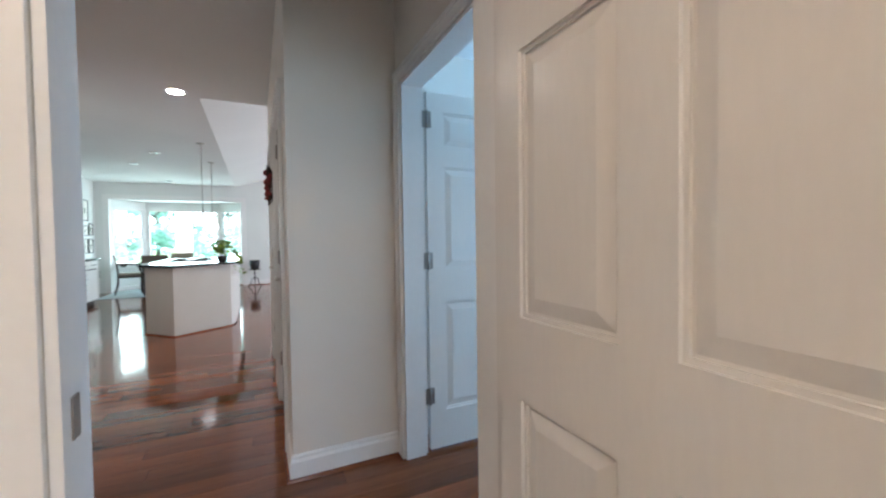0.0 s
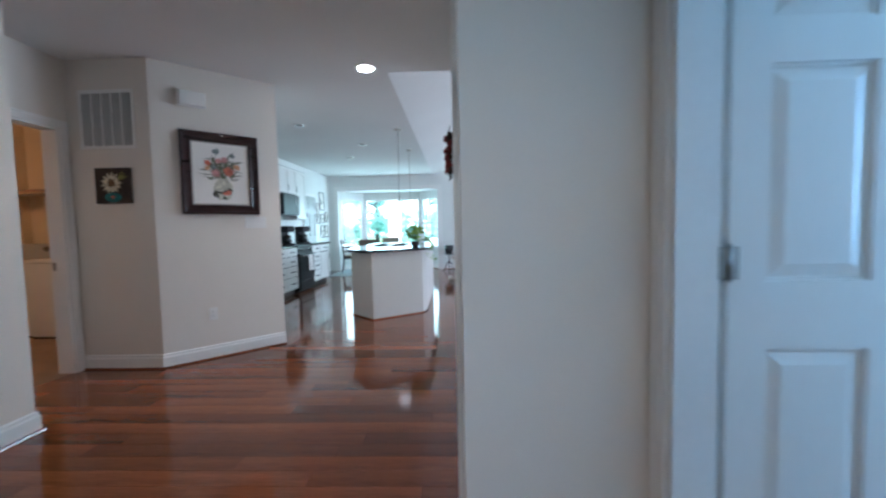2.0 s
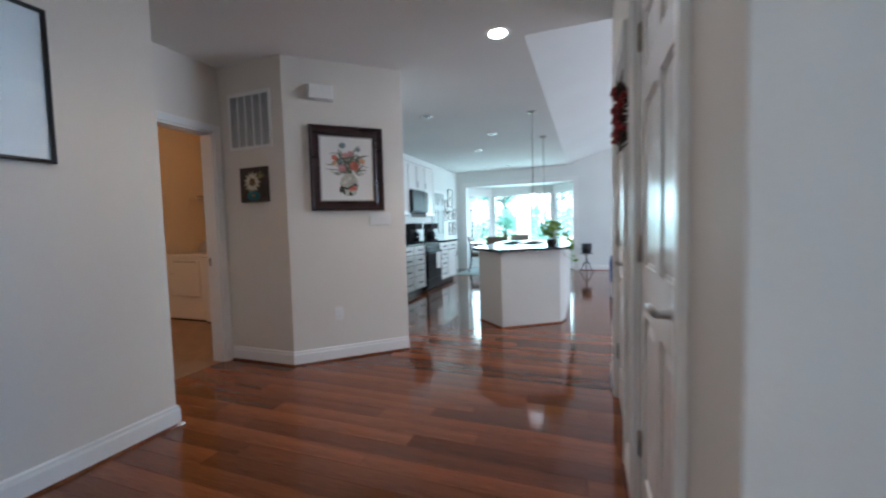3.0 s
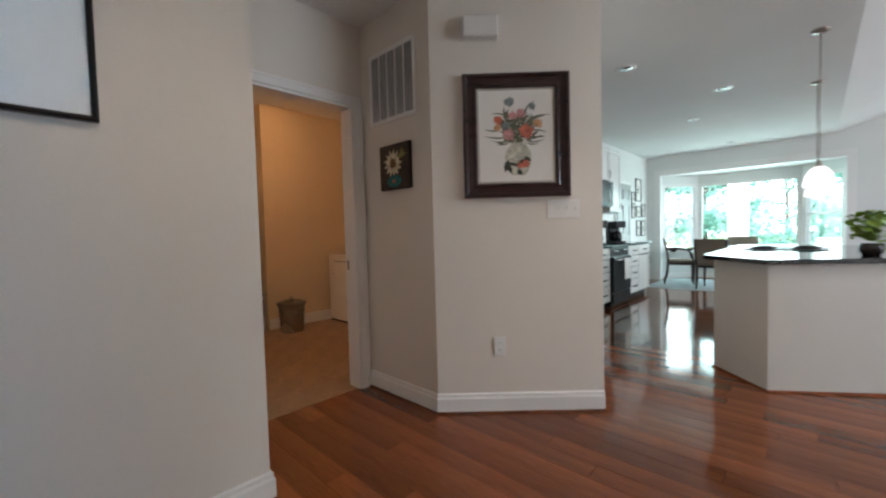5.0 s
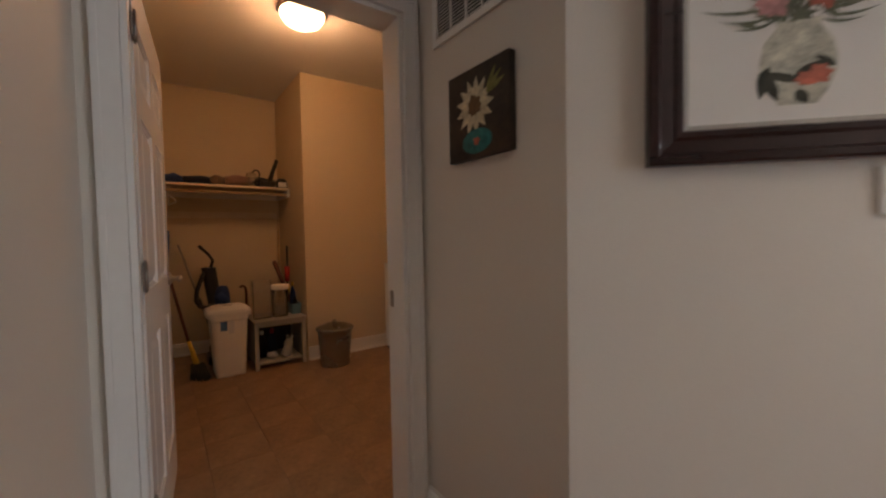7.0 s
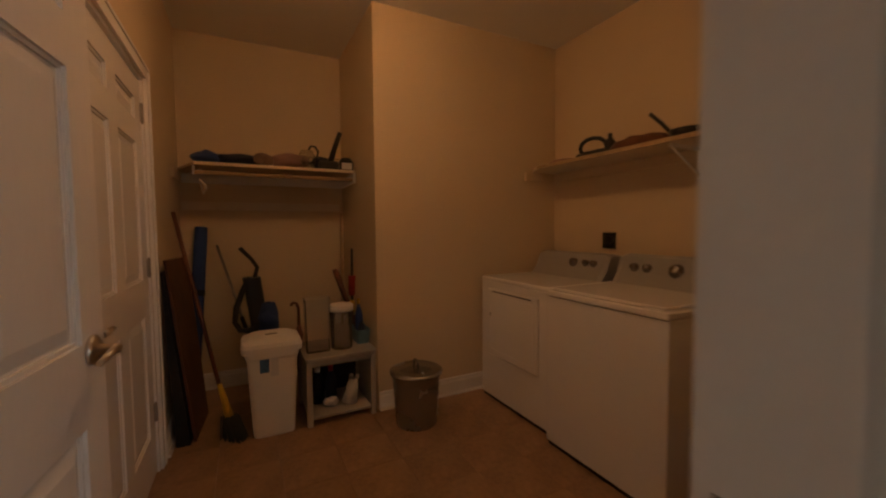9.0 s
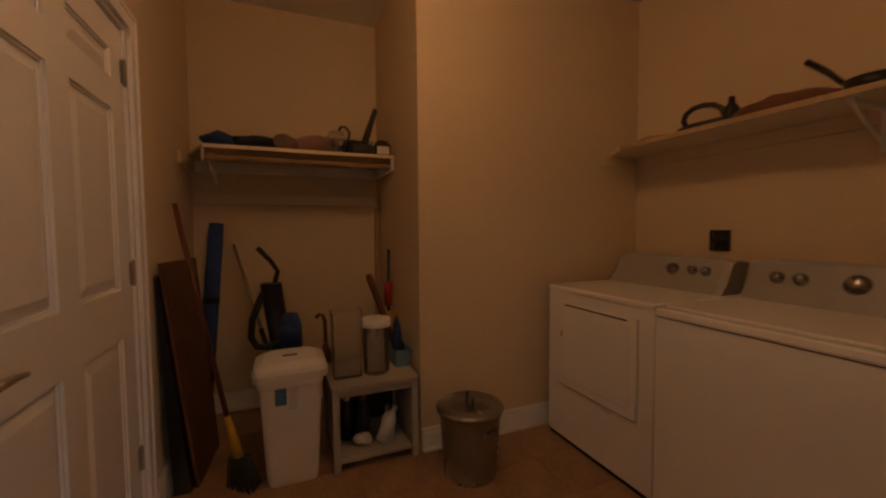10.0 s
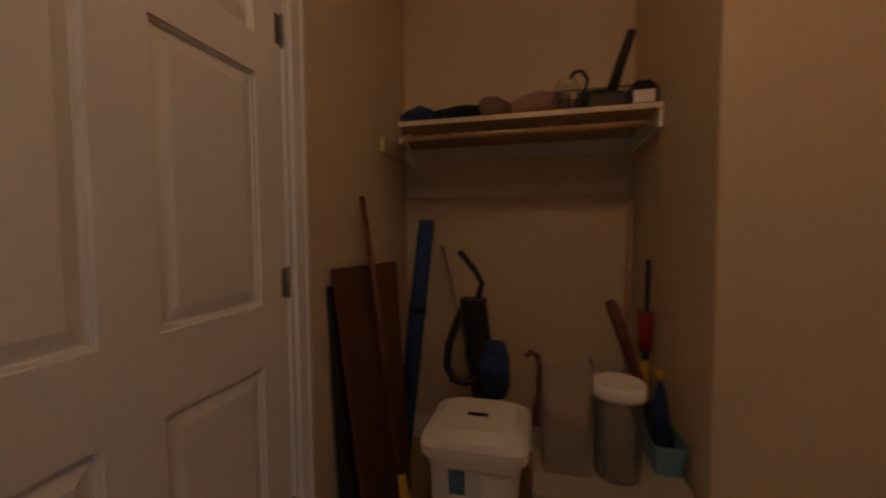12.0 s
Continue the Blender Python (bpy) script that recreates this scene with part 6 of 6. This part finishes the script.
def corner_things():
    bm = BM()
    loft(bm, [[(-5.70, 3.215, 0), (-6.10, 3.25, 0), (-6.10, 3.262, 0), (-5.70, 3.227, 0)], [(-5.665, 3.105, 1.105), (-6.20, 3.150, 1.095), (-6.20, 3.162, 1.095), (-5.665, 3.117, 1.105)]])
    single("brown_board", bm, BROWNBOARD, "tall brown hardboard sheet leaning on the wall", "board")
    # added sheet whose black gives the brown board a thin dark edge
    bm = BM()
    loft(bm, [[(-5.67, 3.13, 0), (-5.76, 3.13, 0), (-5.76, 3.20, 0), (-5.67, 3.20, 0)], [(-5.655, 3.09, 1.04), (-5.76, 3.09, 1.04), (-5.76, 3.102, 1.04), (-5.655, 3.102, 1.04)]])
    single("dark_panel", bm, BLACKP, "narrow black strip added for the thin dark edge beside the brown board", "panel")
    t = thing("broom", "broom with a red stick and a yellow socket", "broom")
    a, b = Vector((-5.705, 3.36, 0.30)), Vector((-5.875, 3.135, 1.39))
    part("stick", tube(BM(), [a, (a + b) / 2, b], 0.0125, 9), STICK, t, "red-stained wooden stick")
    part("socket", tube(BM(), [(-5.660, 3.405, 0.13), (-5.682, 3.385, 0.22), (-5.708, 3.356, 0.33)], [0.026, 0.020, 0.015], 10), YELLOW, t, "yellow plastic socket")
    br = BM()
    rnd = random.Random(2)
    for k in range(90):
        u, v = rnd.uniform(-1, 1), rnd.uniform(-1, 1)
        p = Vector((-5.660 + 0.025 * v - 0.030 * u, 3.408 - 0.02 * v - 0.030 * u, 0.14))
        tube(br, [p, p + Vector((0.03 + 0.02 * v - 0.03 * u, 0.02 - 0.03 * u, -0.136))], 0.005, 4)
    tagged(part("bristles", br, BRISTLE, t, "grey-green bristles"), kind="stuff")
    t = thing("ironing_cover_roll", "rolled blue fabric cover leaning in the corner", "fabric roll")
    part("roll", tube(BM(), [(-6.28, 3.150, 0.0), (-6.40, 3.182, 0.6), (-6.515, 3.222, 1.22), (-6.528, 3.227, 1.30)], [0.040, 0.046, 0.045, 0.042], 12), BLUE, t)
    part("strap", tube(BM(), [(-6.433, 3.1935, 0.78), (-6.441, 3.196, 0.82)], 0.0495, 12), NAVY, t)
    t = thing("mop", "grey mop pole leaning behind the vacuum", "mop")
    part("pole", tube(BM(), [(-6.30, 3.62, 0.12), (-6.40, 3.46, 0.70), (-6.48, 3.33, 1.16)], 0.010, 8), HINGE, t)
    part("grip", tube(BM(), [(-6.365, 3.515, 0.50), (-6.385, 3.485, 0.60)], 0.016, 8), BLACKP, t)
    part("head", box(BM(), -6.40, -6.22, 3.56, 3.70, 0.0, 0.12, 0.02), BLACKP, t)
    v = thing("stick_vacuum", "black and blue stick vacuum cleaner with a hose", "vacuum")
    part("floor_head", box(BM(), -6.24, -5.98, 3.52, 3.76, 0.0, 0.09, 0.025), BLACKP, v)
    part("body", loft(BM(), [rrect(0.11, 0.12, 0.04, z, 4, -6.14, y) for z, y in ((0.08, 3.64), (0.30, 3.635), (0.62, 3.60), (0.80, 3.575), (0.93, 3.56))]), BLACKP, v)
    part("dust_cup", lathe(BM(), [(0, 0), (0.052, 0), (0.070, 0.05), (0.066, 0.17), (0.045, 0.24), (0, 0.25)], (-6.10, 3.665, 0.50), 18), BLUE, v, "blue dust cup")
    part("tube", tube(BM(), [(-6.15, 3.575, 0.90), (-6.155, 3.60, 1.00), (-6.165, 3.565, 1.06), (-6.185, 3.49, 1.145)], [0.016, 0.014, 0.014, 0.016], 9), BLACKP, v)
    part("hose", tube(BM(), [(-6.12, 3.545, 0.93), (-6.10, 3.50, 0.84), (-6.09, 3.455, 0.72), (-6.09, 3.445, 0.62), (-6.09, 3.475, 0.56), (-6.09, 3.53, 0.55), (-6.10, 3.60, 0.58)], 0.020, 10), BLACKP, v, "black corrugated hose")
    part("bracket", lathe(BM(), [(0, 0), (0.05, 0), (0.048, 0.09), (0, 0.095)], (-6.06, 3.68, 0.60), 14, Matrix.Rotation(radians(40), 4, "X")), BLUE, v)


corner_things()


def bedroom_lamp():
    t = thing("ceiling_light", "lit glass dome lamp on the bedroom ceiling", "ceiling light", pose(-0.5, -0.7, H))
    part("base_ring", lathe(BM(), [(0, 0), (0.165, 0), (0.168, -0.022), (0.150, -0.030), (0, -0.030)], n=28), NICKEL, t)
    d = part("dome", lathe(BM(), [(0.150, -0.030), (0.146, -0.055), (0.122, -0.088), (0.080, -0.110), (0.0, -0.121)], n=28), FROST, t)


bedroom_lamp()

# ---- outdoors ----
gr = BM()
box(gr, -400, 400, -400, 400, -0.6, -0.45)
setting("ground", gr, GRASS, "green lawn round the house")


def far_sky():
    """The bright hazy sky low behind the garden."""
    bm = BM()
    ring = [(78 * math.sin(radians(a)), 8 + 78 * math.cos(radians(a))) for a in range(-60, 61, 10)]
    lo, hi = [bm.verts.new((x, y, -0.4)) for x, y in ring], [bm.verts.new((x, y, 45)) for x, y in ring]
    for i in range(len(ring) - 1):
        bm.faces.new((lo[i], lo[i + 1], hi[i + 1], hi[i]))
    setting("backdrop", bm, glow("bright_hazy_sky", (0.86, 1.0, 0.98), 0.9), "bright hazy sky low behind the garden")


far_sky()


def tree(x, y, h, crown, seed):
    rnd = random.Random(seed)
    t = thing("tree", "leafy green broadleaf tree behind the house", "tree", pose(x, y, -0.45), "trees behind the house")
    bm = BM()
    tube(bm, [(0, 0, 0), (0.05, 0.02, h * 0.3), (-0.06, 0.05, h * 0.6), (0.02, 0, h * 0.92)], [0.09, 0.075, 0.055, 0.02], 9)
    limbs = []
    for k in range(11):
        z = h * rnd.uniform(0.12, 0.85)
        a = rnd.uniform(0, 6.28)
        l = crown * rnd.uniform(0.6, 1.0)
        end = Vector((l * math.cos(a), l * math.sin(a), z + l * rnd.uniform(0.0, 0.5)))
        tube(bm, [(0, 0, z), (end * 0.5 + Vector((0, 0, z * 0.5 + 0.1))), end], [0.05, 0.035, 0.012], 6)
        limbs.append((Vector((0, 0, z)), end))
    part("trunk", bm, BARK, t)
    vs, fs = [], []
    for k in range(3000):
        a, e = rnd.choice(limbs)
        p = a.lerp(e, rnd.uniform(0.35, 1.08)) + Vector((rnd.gauss(0, 0.30), rnd.gauss(0, 0.30), rnd.gauss(0, 0.24)))
        s = rnd.uniform(0.05, 0.13)
        m = Euler((rnd.uniform(-1.1, 1.1), rnd.uniform(-1.1, 1.1), rnd.uniform(0, 6.28))).to_matrix()
        n = len(vs)
        vs.extend([p + m @ Vector(q) for q in ((0, -s, 0), (s * 0.55, 0, s * 0.1), (0, s, 0), (-s * 0.55, 0, s * 0.1))])
        fs.append((n, n + 1, n + 2, n + 3))
    me = bpy.data.meshes.new("crown")
    me.from_pydata(vs, [], fs)
    me.materials.append(TREELEAF)
    ob = new("crown", me)
    ob.parent = t
    tagged(ob, kind="stuff")


for k, (x, y, h, c) in enumerate(((-4.9, 18.5, 5.2, 1.7), (-3.9, 21.0, 6.2, 1.9), (-0.9, 18.6, 4.8, 1.7), (0.9, 20.5, 6.0, 2.0), (-6.8, 20.0, 6.0, 2.1), (3.2, 19.0, 5.6, 2.0), (-1.6, 25.0, 7.5, 2.4), (-4.8, 26.0, 8.0, 2.6), (2.4, 26.0, 8.0, 2.8), (-8.5, 25.0, 8.0, 2.8))):
    tree(x, y, h, c, 20 + k)


# invented white boards that stand in for a burnt-out strip of window view
def bright_strip():
    t = thing("garden_screen", "tall white boards added for the bright strip beyond the bay window", "garden screen", pose(-2.46, 18.0, -0.45))
    wm = mat("bright_strip_white", (0.82, 0.82, 0.80), 0.6, var=0.03)
    for k in range(4):
        part("board", box(BM(), -0.27 + 0.137 * k, -0.27 + 0.137 * k + 0.13, 0, 0.03, 0.05, 4.2, 0.003), wm, t)
    part("rail", box(BM(), -0.28, 0.28, 0.031, 0.07, 0.6, 0.7), wm, t)
    part("rail", box(BM(), -0.28, 0.28, 0.031, 0.07, 3.2, 3.3), wm, t)
    part("base", box(BM(), -0.28, 0.28, 0.0, 0.03, 0.0, 0.049), wm, t)


bright_strip()

# ---- floorboards and tiles ----


def planks():
    """Cherry boards along x in rows of one width, random lengths; the nearest are pieces of their own."""
    rnd = random.Random(5)
    W = 0.12
    base = bpy.data.objects["floor"]
    regions = [(-3.06, 6.0, 0.30, 12.6)]
    meshes = {}
    verts, faces = [], []

    def board_verts(x0, x1, y0, y1):
        b = 0.0009
        return [(x0, y0, -0.012), (x1, y0, -0.012), (x1, y1, -0.012), (x0, y1, -0.012), (x0 + b, y0 + b, 0), (x1 - b, y0 + b, 0), (x1 - b, y1 - b, 0), (x0 + b, y1 - b, 0)]

    quads = [(4, 5, 6, 7), (0, 1, 5, 4), (1, 2, 6, 5), (2, 3, 7, 6), (3, 0, 4, 7)]
    near = 0
    y = 0.60
    while y < 12.6:
        x = -3.5 + rnd.uniform(-1.0, 0)
        while x < 6.0:
            length = rnd.choice((0.8, 1.1, 1.4, 1.7, 2.0))
            x0, x1 = max(x, -3.5), min(x + length, 6.0)
            x += length
            if x1 - x0 < 0.05:
                continue
            edge = -2.40 if y < 2.93 else -3.13 if y < 4.1 else -3.5
            if x0 < edge:
                x0 = edge
                if x1 - x0 < 0.05:
                    continue
            if near < 300 and 0.8 < y < 5.9 and -3.14 < x0 < 0.9:
                near += 1
                key = round(x1 - x0, 3)
                if key not in meshes:
                    me = bpy.data.meshes.new("floorboard")
                    me.from_pydata(board_verts(0, x1 - x0, 0, W), [], quads)
                    me.materials.append(WOOD)
                    meshes[key] = me
                ob = new("floorboard", meshes[key])
                ob.location = (x0, y, 0)
                ob.parent = base
            else:
                n = len(verts)
                verts.extend(board_verts(x0, x1, y, y + W))
                faces.extend([tuple(n + k for k in q) for q in quads])
        y += W
    me = bpy.data.meshes.new("floorboards")
    me.from_pydata(verts, [], faces)
    me.materials.append(WOOD)
    ob = new("floorboards", me)
    ob.parent = base
    tagged(ob, kind="stuff")


planks()


def laundry_tiles():
    base = bpy.data.objects["floor.001"]
    S, b = 0.305, 0.0012
    me = bpy.data.meshes.new("floor_tile")
    me.from_pydata([(0, 0, -0.008), (S, 0, -0.008), (S, S, -0.008), (0, S, -0.008), (b, b, 0), (S - b, b, 0), (S - b, S - b, 0), (b, S - b, 0)], [],
                   [(4, 5, 6, 7), (0, 1, 5, 4), (1, 2, 6, 5), (2, 3, 7, 6), (3, 0, 4, 7)])
    me.materials.append(VINYL)
    for i in range(12):
        for j in range(10):
            x, y = -3.131 - S - i * S, 3.05 + j * S
            if x < -5.6 and y > 4.33:
                continue
            ob = new("floor_tile", me)
            ob.location = (x, y, 0)
            ob.parent = base


laundry_tiles()
